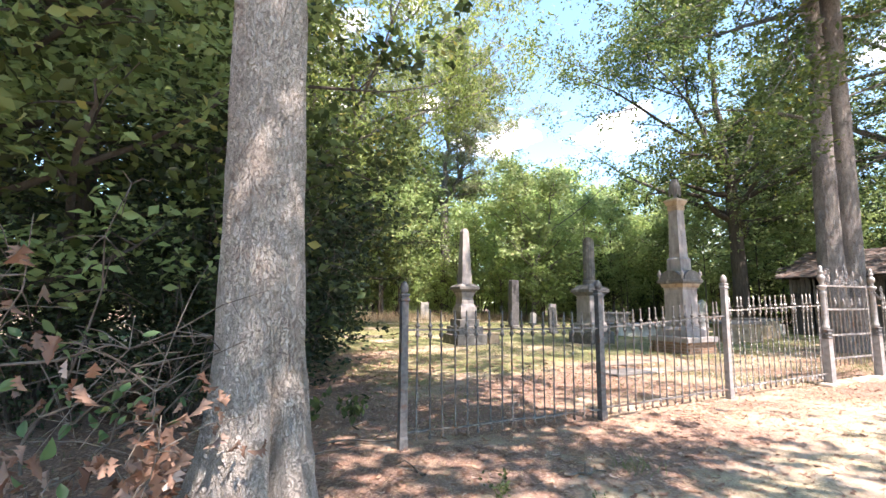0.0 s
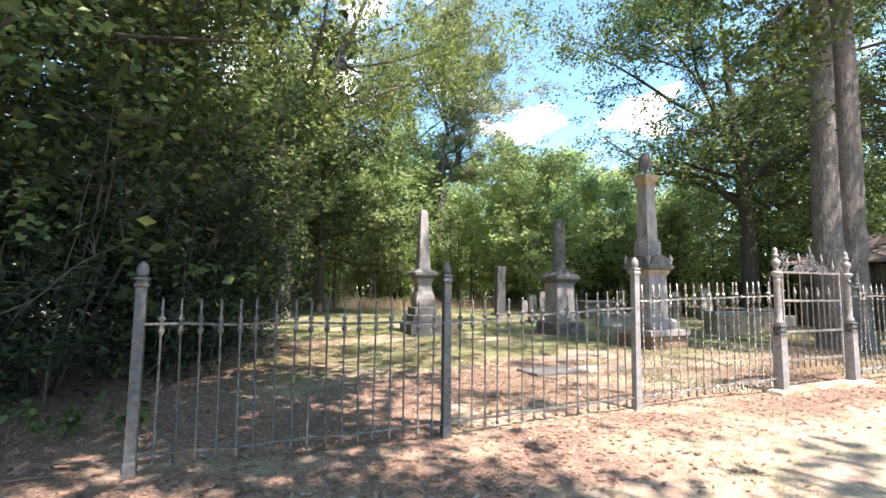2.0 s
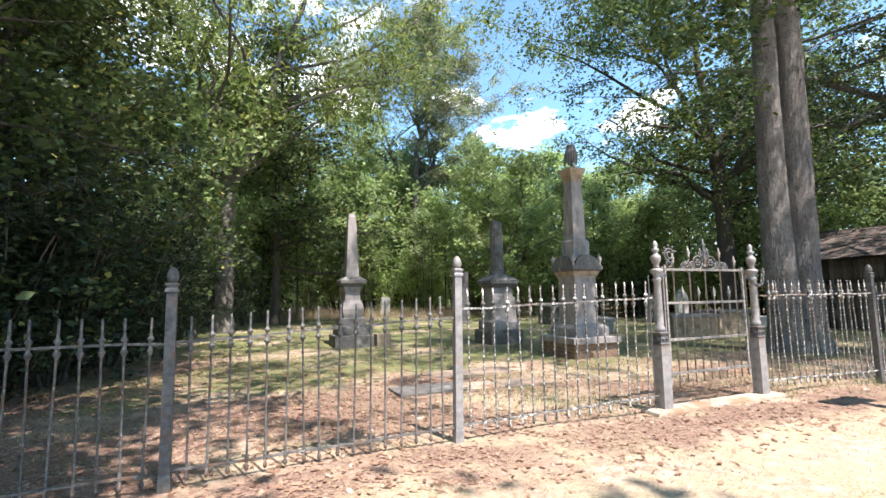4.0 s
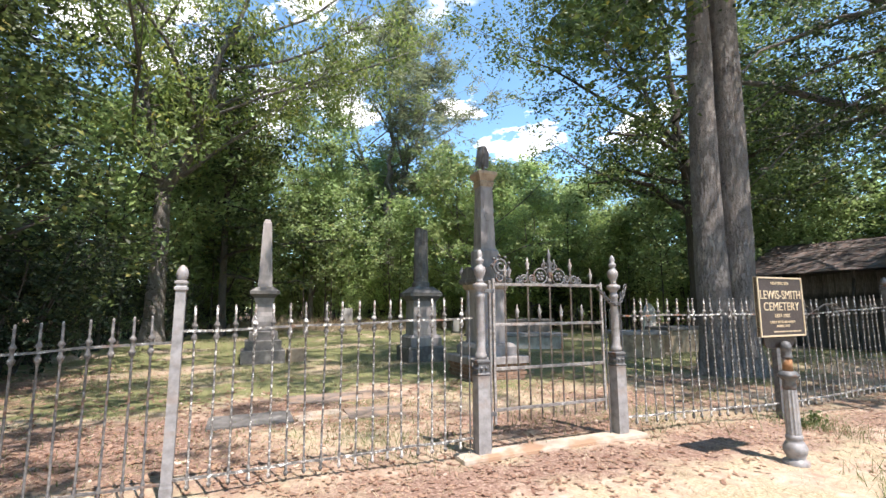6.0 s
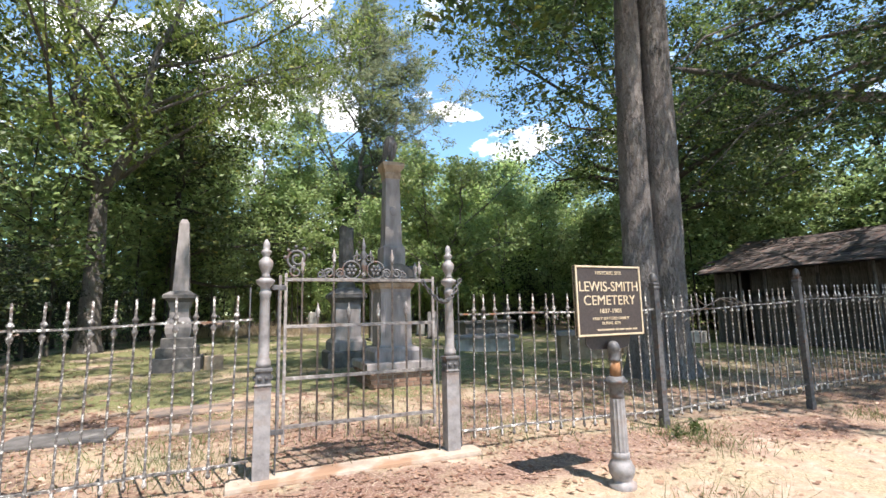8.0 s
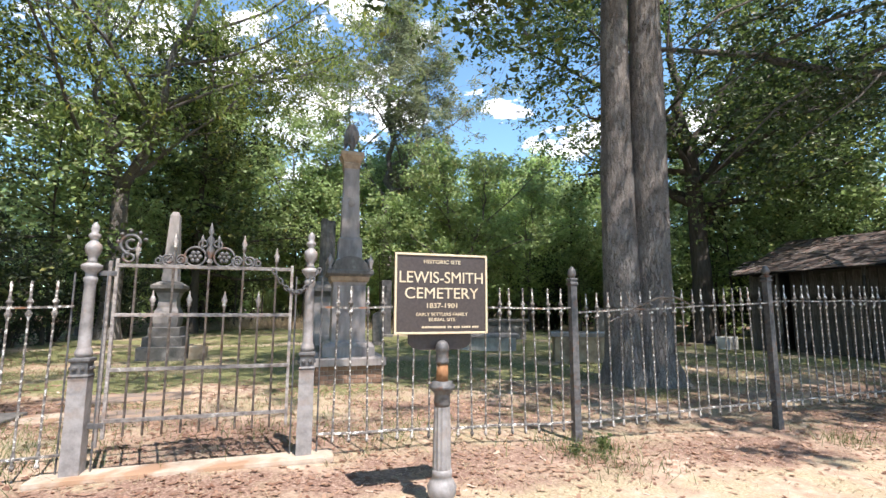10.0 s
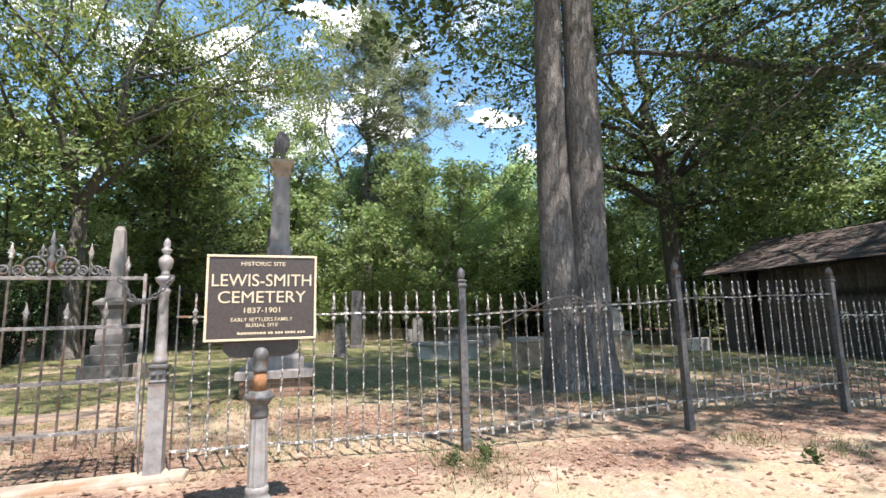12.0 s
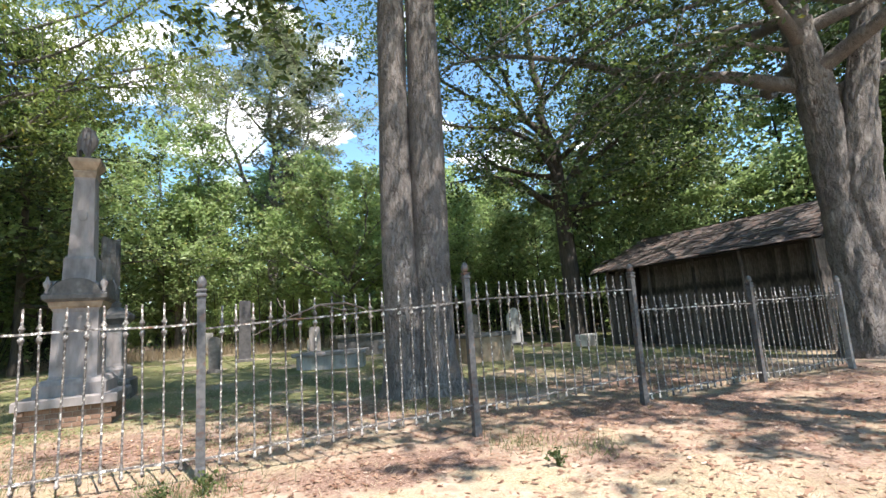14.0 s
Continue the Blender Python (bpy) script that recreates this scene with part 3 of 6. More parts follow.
# ---- ground ----
def ground_material():
    m = bpy.data.materials.new("leaf_strewn_sandy_ground")
    m.use_nodes = True
    nt = m.node_tree
    p = nt.nodes["Principled BSDF"]
    tc = nt.nodes.new("ShaderNodeTexCoord")

    def noise_of(scale, detail=6):
        n = nt.nodes.new("ShaderNodeTexNoise")
        n.inputs["Scale"].default_value, n.inputs["Detail"].default_value, n.inputs["Roughness"].default_value = scale, detail, 0.65
        nt.links.new(tc.outputs["Object"], n.inputs["Vector"])
        return n.outputs[0]

    def ramp(src, stops):
        r = nt.nodes.new("ShaderNodeValToRGB")
        els = r.color_ramp.elements
        while len(els) < len(stops):
            els.new(0.5)
        for e, (a, c) in zip(els, stops):
            e.position, e.color = a, (*c, 1)
        nt.links.new(src, r.inputs[0])
        return r.outputs[0]

    def mix(f, a, b):
        x = nt.nodes.new("ShaderNodeMix")
        x.data_type = "RGBA"
        nt.links.new(f, x.inputs[0])
        nt.links.new(a, x.inputs[6])
        nt.links.new(b, x.inputs[7])
        return x.outputs[2]

    def layer(name):
        at_node = nt.nodes.new("ShaderNodeAttribute")
        at_node.attribute_name = name
        x = nt.nodes.new("ShaderNodeMath")
        x.operation = "ADD"
        nt.links.new(at_node.outputs["Fac"], x.inputs[0])
        nt.links.new(noise_of(1.1, 7), x.inputs[1])
        return ramp(x.outputs[0], [(0.82, (0, 0, 0)), (1.05, (1, 1, 1))])

    dirt = ramp(noise_of(9, 9), [(0.3, (0.235, 0.148, 0.108)), (0.5, (0.36, 0.262, 0.197)), (0.7, (0.475, 0.385, 0.305))])
    straw = ramp(noise_of(48, 4), [(0.32, (0.18, 0.14, 0.082)), (0.5, (0.32, 0.262, 0.17)), (0.68, (0.45, 0.385, 0.275))])
    sand = mix(ramp(noise_of(1.6, 9), [(0.42, (0, 0, 0)), (0.58, (1, 1, 1))]), dirt, straw)
    litter = ramp(noise_of(42, 3), [(0.32, (0.082, 0.044, 0.032)), (0.48, (0.182, 0.108, 0.08)), (0.58, (0.245, 0.158, 0.12)), (0.68, (0.36, 0.265, 0.212))])
    grass = ramp(noise_of(30, 5), [(0.3, (0.07, 0.08, 0.03)), (0.52, (0.15, 0.155, 0.06)), (0.72, (0.28, 0.245, 0.125))])
    col = mix(layer("litter"), sand, litter)
    col = mix(layer("grass"), col, grass)
    nt.links.new(col, p.inputs["Base Color"])
    p.inputs["Roughness"].default_value = 0.97
    bp = nt.nodes.new("ShaderNodeBump")
    bp.inputs["Strength"].default_value, bp.inputs["Distance"].default_value = 0.5, 0.016
    nt.links.new(noise_of(22, 8), bp.inputs["Height"])
    nt.links.new(bp.outputs[0], p.inputs["Normal"])
    return m


def litter_at(x, y):
    """How much leaf litter lies there: under the wood to the west, along the fence and under the twin oak."""
    u, v = uv_of(x, y)
    west = np.clip((1.2 - x) / 4.0, 0, 1) * np.clip((16 - y) / 8, 0.15, 1)
    strip = np.exp(-((v - 1.8) / 3.2) ** 2) * (0.58 + 0.18 * np.clip(-u / 3, 0, 1) + 0.25 * np.sin(u * 1.3) * np.sin(v * 1.9 + u * 0.5))
    edge = np.exp(-((v + 0.45) / 0.85) ** 2) * 0.68
    south = np.clip((-1.5 - u) / 3.0, 0, 1) * np.exp(-((v + 0.8) / 1.5) ** 2) * 0.72
    oak = np.exp(-(((x - 11.5) / 5.0) ** 2 + ((y - 12.0) / 3.4) ** 2)) * 0.55
    east = np.clip((u - 3.5) / 5, 0, 1) * np.exp(-((v + 1.5) / 2.2) ** 2) * 0.62
    wood = np.clip((v - 24) / 8, 0, 1) * 0.7 + np.clip((u - 22) / 8, 0, 1) * 0.6
    return np.clip(np.maximum.reduce([west, strip, edge, south, oak, east, wood]), 0, 1) * 0.75


def grass_at(x, y):
    u, v = uv_of(x, y)
    tufts = 0.85 + 0.35 * np.sin(x * 1.9 + 1.0) * np.sin(y * 1.6) + 0.2 * np.sin(x * 0.7 - y * 1.1)
    inside = np.clip(0.25 + (v - 0.3) / 4.2, 0, 1) * np.clip((v - 0.1) / 0.6, 0, 1) * tufts * np.clip((26 - v) / 5, 0, 1) * np.clip((u + 11) / 5, 0, 1)
    return np.clip(inside * 0.66 * np.clip(1 - litter_at(x, y) * 0.45, 0, 1), 0, 1)


def build_ground():
    xs = np.concatenate([[-900, -400, -180, -90, -60, -45, -35, -28], np.arange(-24, 34.01, 0.4), [38, 44, 54, 70, 100, 190, 420, 900]])
    ys = np.concatenate([[-900, -400, -180, -90, -50, -30, -20], np.arange(-14, 44.01, 0.4), [48, 54, 64, 80, 110, 200, 420, 900]])
    X, Y = np.meshgrid(xs, ys)
    Z = ground_z(np.clip(X, -60, 60), np.clip(Y, -60, 60))
    w = len(xs)
    verts = np.stack([X, Y, Z], -1).reshape(-1, 3)
    faces = [(j * w + i, j * w + i + 1, (j + 1) * w + i + 1, (j + 1) * w + i) for j in range(len(ys) - 1) for i in range(w - 1)]
    me = mesh_of("ground", verts.tolist(), faces, ground_material(), True)
    for nm, fn in (("litter", litter_at), ("grass", grass_at)):
        a = me.attributes.new(nm, "FLOAT", "POINT")
        a.data.foreach_set("value", fn(verts[:, 0], verts[:, 1]).astype(np.float32))
    tagged(new("ground", me), "pale sandy ground with dry grass and fallen leaves", "ground", kind="structure")


build_ground()


# ---- iron fence ----
def picket_mesh(h, rail, low, mat):
    """One bar: h its tip, rail the height of the upper rail, low that of the lower one."""
    bm = turned([(0.006, low - 0.085), (0.016, low - 0.068), (0.018, low - 0.055), (0.009, low - 0.035), (0.014, low - 0.014), (0.014, low + 0.02), (0.0085, low + 0.045), (0.0085, rail - 0.085), (0.012, rail - 0.078), (0.022, rail - 0.055),
                 (0.024, rail - 0.045), (0.014, rail - 0.028), (0.014, rail + 0.024), (0.024, rail + 0.034), (0.022, rail + 0.044), (0.012, rail + 0.058), (0.0095, rail + 0.07), (0.009, h - 0.01), (0.006, h)], 7)
    me = bpy.data.meshes.new("picket")
    bm.to_mesh(me)
    bm.free()
    me.materials.append(mat)
    me.polygons.foreach_set("use_smooth", [True] * len(me.polygons))
    return me


FENCE = thing("iron_fence", pose(*plan(0, 0), 0, 0, 0, 29.9), "long iron picket fence with flaking white paint round the graves", "fence")


def fence_panel(u0, u1, lo, hi, seed, gap=0.136, over=0.19, mat=None):
    """A bay of fence between two posts; lo and hi: heights of the rails at both ends."""
    rng = np.random.default_rng(seed)
    ln = u1 - u0
    bm = bmesh.new()
    for (za, zb), r in ((lo, 0.013), (hi, 0.014)):
        n = 8
        pts = [(ln * i / n, 0, za + (zb - za) * i / n + 0.006 * math.sin(i * 2.1 + seed)) for i in range(n + 1)]
        vs = [[bm.verts.new((p[0], dy, p[2] + dz)) for dy, dz in ((-r, -r * 0.6), (r, -r * 0.6), (r, r * 0.6), (-r, r * 0.6))] for p in pts]
        for a, b in zip(vs, vs[1:]):
            for i in range(4):
                bm.faces.new((a[i], a[(i + 1) % 4], b[(i + 1) % 4], b[i]))
        bm.faces.new(vs[0][::-1])
        bm.faces.new(vs[-1])
    bmesh.ops.recalc_face_normals(bm, faces=bm.faces)
    t = part("fence_bay", bm, mat or IRON_FLAKED, FENCE)
    t.matrix_basis = pose(u0, 0, 0)
    k = max(2, round(ln / gap))
    mid_lo, mid_hi = (lo[0] + lo[1]) / 2, (hi[0] + hi[1]) / 2
    me = picket_mesh(mid_hi - mid_lo + over, mid_hi - mid_lo, 0.0, mat or IRON_FLAKED)
    for i in range(1, k):
        f = (i + rng.uniform(-0.07, 0.07)) / k
        ob = new("picket", me)
        ob.parent = t
        s = ((hi[0] + (hi[1] - hi[0]) * f) - (lo[0] + (lo[1] - lo[0]) * f)) / (mid_hi - mid_lo)
        ob.matrix_basis = pose(ln * f, 0, lo[0] + (lo[1] - lo[0]) * f, rng.normal(0, 0.7), rng.normal(0, 0.6), rng.uniform(0, 360)) @ Matrix.Diagonal((1, 1, s, 1))
    return t


def fence_post(u, h, lean=0.0, mat=None, radius=0.036):
    """A square iron post with a moulded neck and an acorn on top."""
    r = radius
    mat = mat or IRON
    t = part("post", squared([(r * 1.12, -0.2), (r * 1.12, 0.1), (r, 0.12), (r * 0.92, h - 0.02)], 0.004), mat, FENCE, "dark square iron post")
    t.matrix_basis = pose(u, 0, float(ground_z(*plan(u, 0))), 0, lean, 0)
    part("collar", squared([(r * 0.95, h - 0.02), (r * 1.22, h - 0.012), (r * 1.22, h + 0.006), (r * 0.95, h + 0.014), (r * 0.95, h + 0.03), (r * 1.2, h + 0.036), (r * 1.2, h + 0.05), (r * 0.8, h + 0.056)], 0.002), mat, t)
    part("finial", turned([(r * 0.75, h + 0.056), (r * 1.05, h + 0.075), (r * 1.18, h + 0.10), (r * 1.05, h + 0.13), (r * 0.7, h + 0.155), (r * 0.2, h + 0.172)], 12), mat, t, smooth=True)
    return t


def gate_post(u):
    """Gate post: square box foot, leafed collar, tapered column, turned vase on top."""
    t = thing("gate_post", at(u, 0), "silver-painted iron gate post with a turned vase finial", "gate post", "pair of gate posts")
    part("foot", squared([(0.068, -0.1), (0.068, 0.0), (0.062, 0.02), (0.060, 0.70), (0.064, 0.72)], 0.008), IRON_SILVER, t)
    bm = squared([(0.06, 0.72), (0.066, 0.735), (0.056, 0.75), (0.056, 0.83), (0.068, 0.845), (0.068, 0.86), (0.046, 0.87)], 0.003)
    for k in range(4):
        a = k * math.pi / 2
        for s in (-1, 1):
            cx, cy = 0.058 * math.cos(a) - s * 0.026 * math.sin(a), 0.058 * math.sin(a) + s * 0.026 * math.cos(a)
            bmesh.ops.create_icosphere(bm, subdivisions=1, radius=0.02, matrix=Matrix.Translation((cx, cy, 0.79)))
    part("collar", bm, IRON, t, "cast collar with scrolled leaves")
    part("column", turned([(0.046, 0.87), (0.056, 0.885), (0.058, 0.90), (0.050, 0.925), (0.043, 0.94), (0.043, 1.05), (0.038, 1.42), (0.047, 1.44), (0.047, 1.46), (0.037, 1.475), (0.037, 1.50), (0.066, 1.53), (0.071, 1.545), (0.071, 1.56), (0.042, 1.575)], 14), IRON_SILVER, t, smooth=True)
    for sx in (-0.11, 0.105):
        part("guard_rod", turned([(0.007, -0.03), (0.007, 1.50)], 6, cx=sx, cy=0.02), IRON, t)
    part("finial", turned([(0.042, 1.575), (0.03, 1.60), (0.032, 1.62), (0.050, 1.655), (0.057, 1.69), (0.053, 1.715), (0.03, 1.74), (0.024, 1.755), (0.040, 1.775), (0.041, 1.795), (0.022, 1.81), (0.030, 1.835), (0.024, 1.865), (0.008, 1.89)], 14), IRON_SILVER, t, smooth=True)
    return t


def scroll(bm, cx, cz, r, turns=1.4, start=0.0, hand=1, thick=0.007):
    n = 22
    pts = []
    for i in range(n + 1):
        f = i / n
        a = start + hand * f * turns * 2 * math.pi
        q = r * (1 - 0.72 * f)
        pts.append((cx + q * math.cos(a), 0, cz + q * math.sin(a)))
    rod_bm(bm, pts, thick, 5)


def build_gate(u0, u1):
    w = u1 - u0
    t = thing("iron_gate", at(u0, 0.03), "closed iron gate with spearheads and a scrolled crest", "gate")
    a, b = 0.16, w - 0.15
    stile = [(a, 0.26, 1.62), (b, 0.28, 1.60), (a - 0.045, 0.20, 1.60)]
    for x, z0, z1 in stile:
        bm = box(bmesh.new(), x, 0, z0, 0.024, 0.024, z1 - z0, 0.003)
        part("stile", bm, IRON_GATE, t)
    for z, za in ((1.565, "rail"), (1.18, "rail"), (0.765, "rail"), (0.39, "rail")):
        part(za, box(bmesh.new(), (a + b) / 2, 0, z - 0.014, b - a, 0.03, 0.028, 0.003), IRON_GATE, t)
    n = 10
    for i in range(1, n):
        x = a + (b - a) * i / n
        z1 = {1: 1.74, 3: 1.815, 5: 1.66, 7: 1.815, 9: 1.72}.get(i, 1.345)
        bm = turned([(0.009, 0.27), (0.009, z1 - 0.1), (0.02, z1 - 0.09), (0.012, z1 - 0.075), (0.024, z1 - 0.045), (0.012, z1 - 0.02), (0.002, z1 + 0.03)], 7, cx=x)
        part("spear_bar", bm, IRON_GATE, t, smooth=True)
    bm = bmesh.new()
    mid = (a + b) / 2
    for s in (-1, 1):
        c = mid + s * 0.108
        rod_bm(bm, [(c + 0.078 * math.cos(q), 0, 1.652 + 0.078 * math.sin(q)) for q in np.linspace(0, 2 * math.pi, 19)], 0.010, 6)
        for k in range(6):
            q = k * math.pi / 3
            bmesh.ops.create_icosphere(bm, subdivisions=1, radius=0.021, matrix=Matrix.Translation((c + 0.034 * math.cos(q), 0, 1.652 + 0.034 * math.sin(q))) @ Matrix.Diagonal((1, 0.6, 1, 1)))
        bmesh.ops.create_icosphere(bm, subdivisions=1, radius=0.016, matrix=Matrix.Translation((c, -0.008, 1.652)))
        scroll(bm, mid + s * 0.20, 1.605, 0.036, 1.3, math.pi / 2, -s, 0.008)
        scroll(bm, mid + s * 0.05, 1.755, 0.045, 1.2, -math.pi / 2, s, 0.009)
        ring_stack(bm, [(0.004, 1.70), (0.016, 1.74), (0.007, 1.765), (0.018, 1.79), (0.002, 1.835)], 6, cx=mid + s * 0.062)
        for g, r in ((s * 0.045, 0.05), (-s * 0.045, 0.05)):
            scroll(bm, mid + s * 0.257 + g, 1.622, r, 1.5, -math.pi / 2, 1 if g > 0 else -1, 0.010)
        scroll(bm, mid + s * 0.37, 1.612, 0.036, 1.4, math.pi / 2, s, 0.009)
        rod_bm(bm, [(mid + s * 0.40, 0, 1.585), (mid + s * 0.33, 0, 1.60), (mid + s * 0.27, 0, 1.665), (mid + s * 0.255, 0, 1.70)], 0.009, 5)
    scroll(bm, a + 0.085, 1.74, 0.088, 1.6, -math.pi / 2, -1, 0.013)
    scroll(bm, a + 0.075, 1.63, 0.052, 1.3, math.pi / 2, 1, 0.011)
    for k in range(5):
        q = math.pi * (0.1 + 0.22 * k)
        bmesh.ops.create_icosphere(bm, subdivisions=1, radius=0.018, matrix=Matrix.Translation((a + 0.085 + 0.098 * math.cos(q), 0, 1.745 + 0.098 * math.sin(q))))
    ring_stack(bm, [(0.022, 1.575), (0.014, 1.64), (0.034, 1.71), (0.014, 1.75), (0.036, 1.79), (0.012, 1.83), (0.022, 1.86), (0.003, 1.94)], 8, cx=mid)
    part("crest", bm, IRON, t, "scrolled wrought-iron crest", smooth=True)
    for z in (0.36, 1.5):
        part("hinge", box(bmesh.new(), 0.105, 0, z - 0.02, 0.12, 0.03, 0.04, 0.004), IRON, t)
    c = thing("gate_chain", at(u1, -0.06), "rusty chain looped from the gate to its post", "chain")
    n = 15
    for i in range(n):
        f = (i + 0.5) / n
        p0 = Vector((-0.30 + 0.38 * f, -0.03 - 0.06 * math.sin(math.pi * f), 1.55 - 0.20 * math.sin(math.pi * f) + 0.02 * f))
        bm = bmesh.new()
        pts = [(0.027 * math.cos(q), 0, 0.016 * math.sin(q)) for q in np.linspace(0, 2 * math.pi, 9)]
        rod_bm(bm, pts, 0.0075, 5)
        ob = part("link", bm, IRON, c)
        ob.matrix_basis = pose(*p0, 90 * (i % 2), -math.degrees(math.atan2(-0.19 * math.pi * math.cos(math.pi * f), 0.32)), 0)
    return t


POSTS = [(-7.22, 1.36), (-4.79, 1.42), (-2.5, 1.5), (4.19, 1.55), (6.82, 1.70), (9.29, 1.66), (11.77, 1.46), (14.25, 1.45)]
for k, (u, h) in enumerate(POSTS):
    fence_post(u, h, lean=(0.2, 0, 0.7, 0, 0, 1.3, 1.4, 1.3)[k], mat=IRON_SILVER if k in (2, 7) else IRON)
gate_post(0.0)
gate_post(1.61)
build_gate(0.0, 1.61)
BAYS = [(-7.22, -4.79, (0.08, 0.07), (1.01, 0.98)), (-4.79, -2.5, (0.08, 0.12), (0.98, 1.10)), (-2.5, -0.09, (0.13, 0.17), (1.17, 1.24)),
        (1.71, 4.19, (0.19, 0.13), (1.24, 1.24)), (4.19, 6.82, (0.12, 0.20), (1.20, 1.31)), (6.82, 9.29, (0.18, 0.24), (1.33, 1.36)),
        (9.29, 11.77, (0.0, 0.02), (1.08, 1.06)), (11.77, 14.25, (-0.01, 0.0), (1.10, 1.10))]
for k, (ua, ub, lo, hi) in enumerate(BAYS):
    fence_panel(ua, ub, lo, hi, k, mat=IRON_DULL if k < 2 else None)

# gate sill
sill = bmesh.new()
box(sill, 0.8, -0.02, -0.10, 2.1, 0.26, 0.15, 0.03)
for v in sill.verts:
    v.co.z += 0.012 * math.sin(v.co.x * 7) if v.co.z > 0 else 0
s_ob = part("gate_sill", sill, CONCRETE)
s_ob.matrix_basis = at(0, 0)
tagged(s_ob, "low dusty concrete sill under the gate", "sill")


# ---- plaque on its post ----
def text_mesh(text, size, bold=0.0, depth=0.002, width=None):
    cu = bpy.data.curves.new("text", "FONT")
    cu.body, cu.size, cu.align_x, cu.extrude, cu.offset = text, size, "CENTER", depth, bold
    ob = bpy.data.objects.new("text", cu)
    me = bpy.data.meshes.new_from_object(ob)
    if width:
        xs = [v.co.x for v in me.vertices]
        k = width / (max(xs) - min(xs))
        for v in me.vertices:
            v.co.x *= k
    return me


def build_sign():
    u, v = uv_of(8.045, 7.385)
    t = thing("plaque_post", at(u, v, 1.5), "dark plaque with pale brass lettering on a fluted iron post", "sign")
    part("base", turned([(0.10, -0.05), (0.10, 0.03), (0.075, 0.045), (0.07, 0.06), (0.09, 0.10), (0.095, 0.14), (0.075, 0.18), (0.06, 0.20), (0.066, 0.21), (0.066, 0.24), (0.055, 0.25)], 14), IRON_SILVER, t, smooth=True)
    bm = bmesh.new()
    n = 24
    rows = []
    for r, z in ((0.055, 0.25), (0.052, 0.45), (0.048, 0.63)):
        rows.append([bm.verts.new(((r + 0.005 * (i % 2)) * math.cos(6.2832 * i / n), (r + 0.005 * (i % 2)) * math.sin(6.2832 * i / n), z)) for i in range(n)])
    for a, b in zip(rows, rows[1:]):
        for i in range(n):
            bm.faces.new((a[i], a[(i + 1) % n], b[(i + 1) % n], b[i]))
    bm.faces.new(rows[-1])
    part("fluted_shaft", bm, IRON_SILVER, t, "grey fluted iron shaft")
    part("collar", turned([(0.05, 0.63), (0.055, 0.65), (0.05, 0.70), (0.06, 0.72), (0.085, 0.745), (0.088, 0.76), (0.07, 0.77), (0.066, 0.785), (0.045, 0.79)], 14), IRON, t, smooth=True)
    part("neck", turned([(0.040, 0.79), (0.038, 0.90)], 14), RUST, t, "rust-streaked neck", smooth=True)
    part("cap", turned([(0.043, 0.90), (0.045, 0.915), (0.04, 0.925), (0.042, 0.98), (0.046, 0.985), (0.044, 1.01), (0.034, 1.035), (0.015, 1.048)], 14), IRON, t, smooth=True)
    bm = bmesh.new()
    prof = [(-0.22, 1.09), (-0.22, 1.03), (-0.19, 1.0), (-0.14, 0.985), (0.14, 0.985), (0.19, 1.0), (0.22, 1.03), (0.22, 1.09)]
    f = bm.faces.new([bm.verts.new((x, 0.046, z)) for x, z in prof])
    ex = bmesh.ops.extrude_face_region(bm, geom=[f])
    bmesh.ops.translate(bm, verts=[g for g in ex["geom"] if isinstance(g, bmesh.types.BMVert)], vec=(0, 0.012, 0))
    bmesh.ops.recalc_face_normals(bm, faces=bm.faces)
    part("bracket", bm, SIGN_FACE, t)
    W, H, z0 = 0.65, 0.53, 1.09
    pl = part("plaque", box(bmesh.new(), 0, 0.02, z0, W, 0.03, H, 0.003), SIGN_FACE, t, "near-black plaque")
    bm = bmesh.new()
    for cx, z, sx, sz in ((0, z0, W, 0.014), (0, z0 + H - 0.014, W, 0.014), (-W / 2 + 0.007, z0 + 0.014, 0.014, H - 0.028), (W / 2 - 0.007, z0 + 0.014, 0.014, H - 0.028)):
        box(bm, cx, 0.018, z, sx, 0.04, sz, 0.002)
    part("border", bm, SIGN_GOLD, pl, "raised pale brass border")
    for text, size, z, wd, bold in (("HISTORIC SITE", 0.036, 0.463, 0.26, 0.0002), ("LEWIS-SMITH", 0.108, 0.335, 0.585, 0.0), ("CEMETERY", 0.104, 0.232, 0.515, 0.0),
                                    ("1837-1901", 0.046, 0.17, 0.21, 0.0003), ("EARLY SETTLERS FAMILY", 0.031, 0.118, 0.36, 0.0001), ("BURIAL SITE", 0.031, 0.083, 0.185, 0.0001)):
        me = text_mesh(text, size, bold, 0.002, wd)
        me.materials.append(SIGN_GOLD)
        ob = new("lettering", me)
        ob.parent = pl
        ob.matrix_basis = pose(0, 0.003, z0 + z, 90, 0, 0)
    bm = bmesh.new()
    x = -0.14
    rng = np.random.default_rng(4)
    while x < 0.26:
        wd = rng.uniform(0.008, 0.016)
        box(bm, x + wd / 2, 0.004, z0 + 0.038, wd, 0.004, 0.013)
        x += wd + (0.004 if rng.uniform() < 0.85 else 0.014)
    part("small_lettering", bm, SIGN_GOLD, pl)


build_sign()


# ---- monuments ----
def corner_urn(bm, x, y, z, s=1.0):
    ring_stack(bm, [(0.03 * s, z), (0.05 * s, z + 0.02), (0.03 * s, z + 0.05), (0.07 * s, z + 0.12), (0.075 * s, z + 0.16), (0.045 * s, z + 0.19), (0.03 * s, z + 0.21), (0.012 * s, z + 0.26)], 10, cx=x, cy=y)


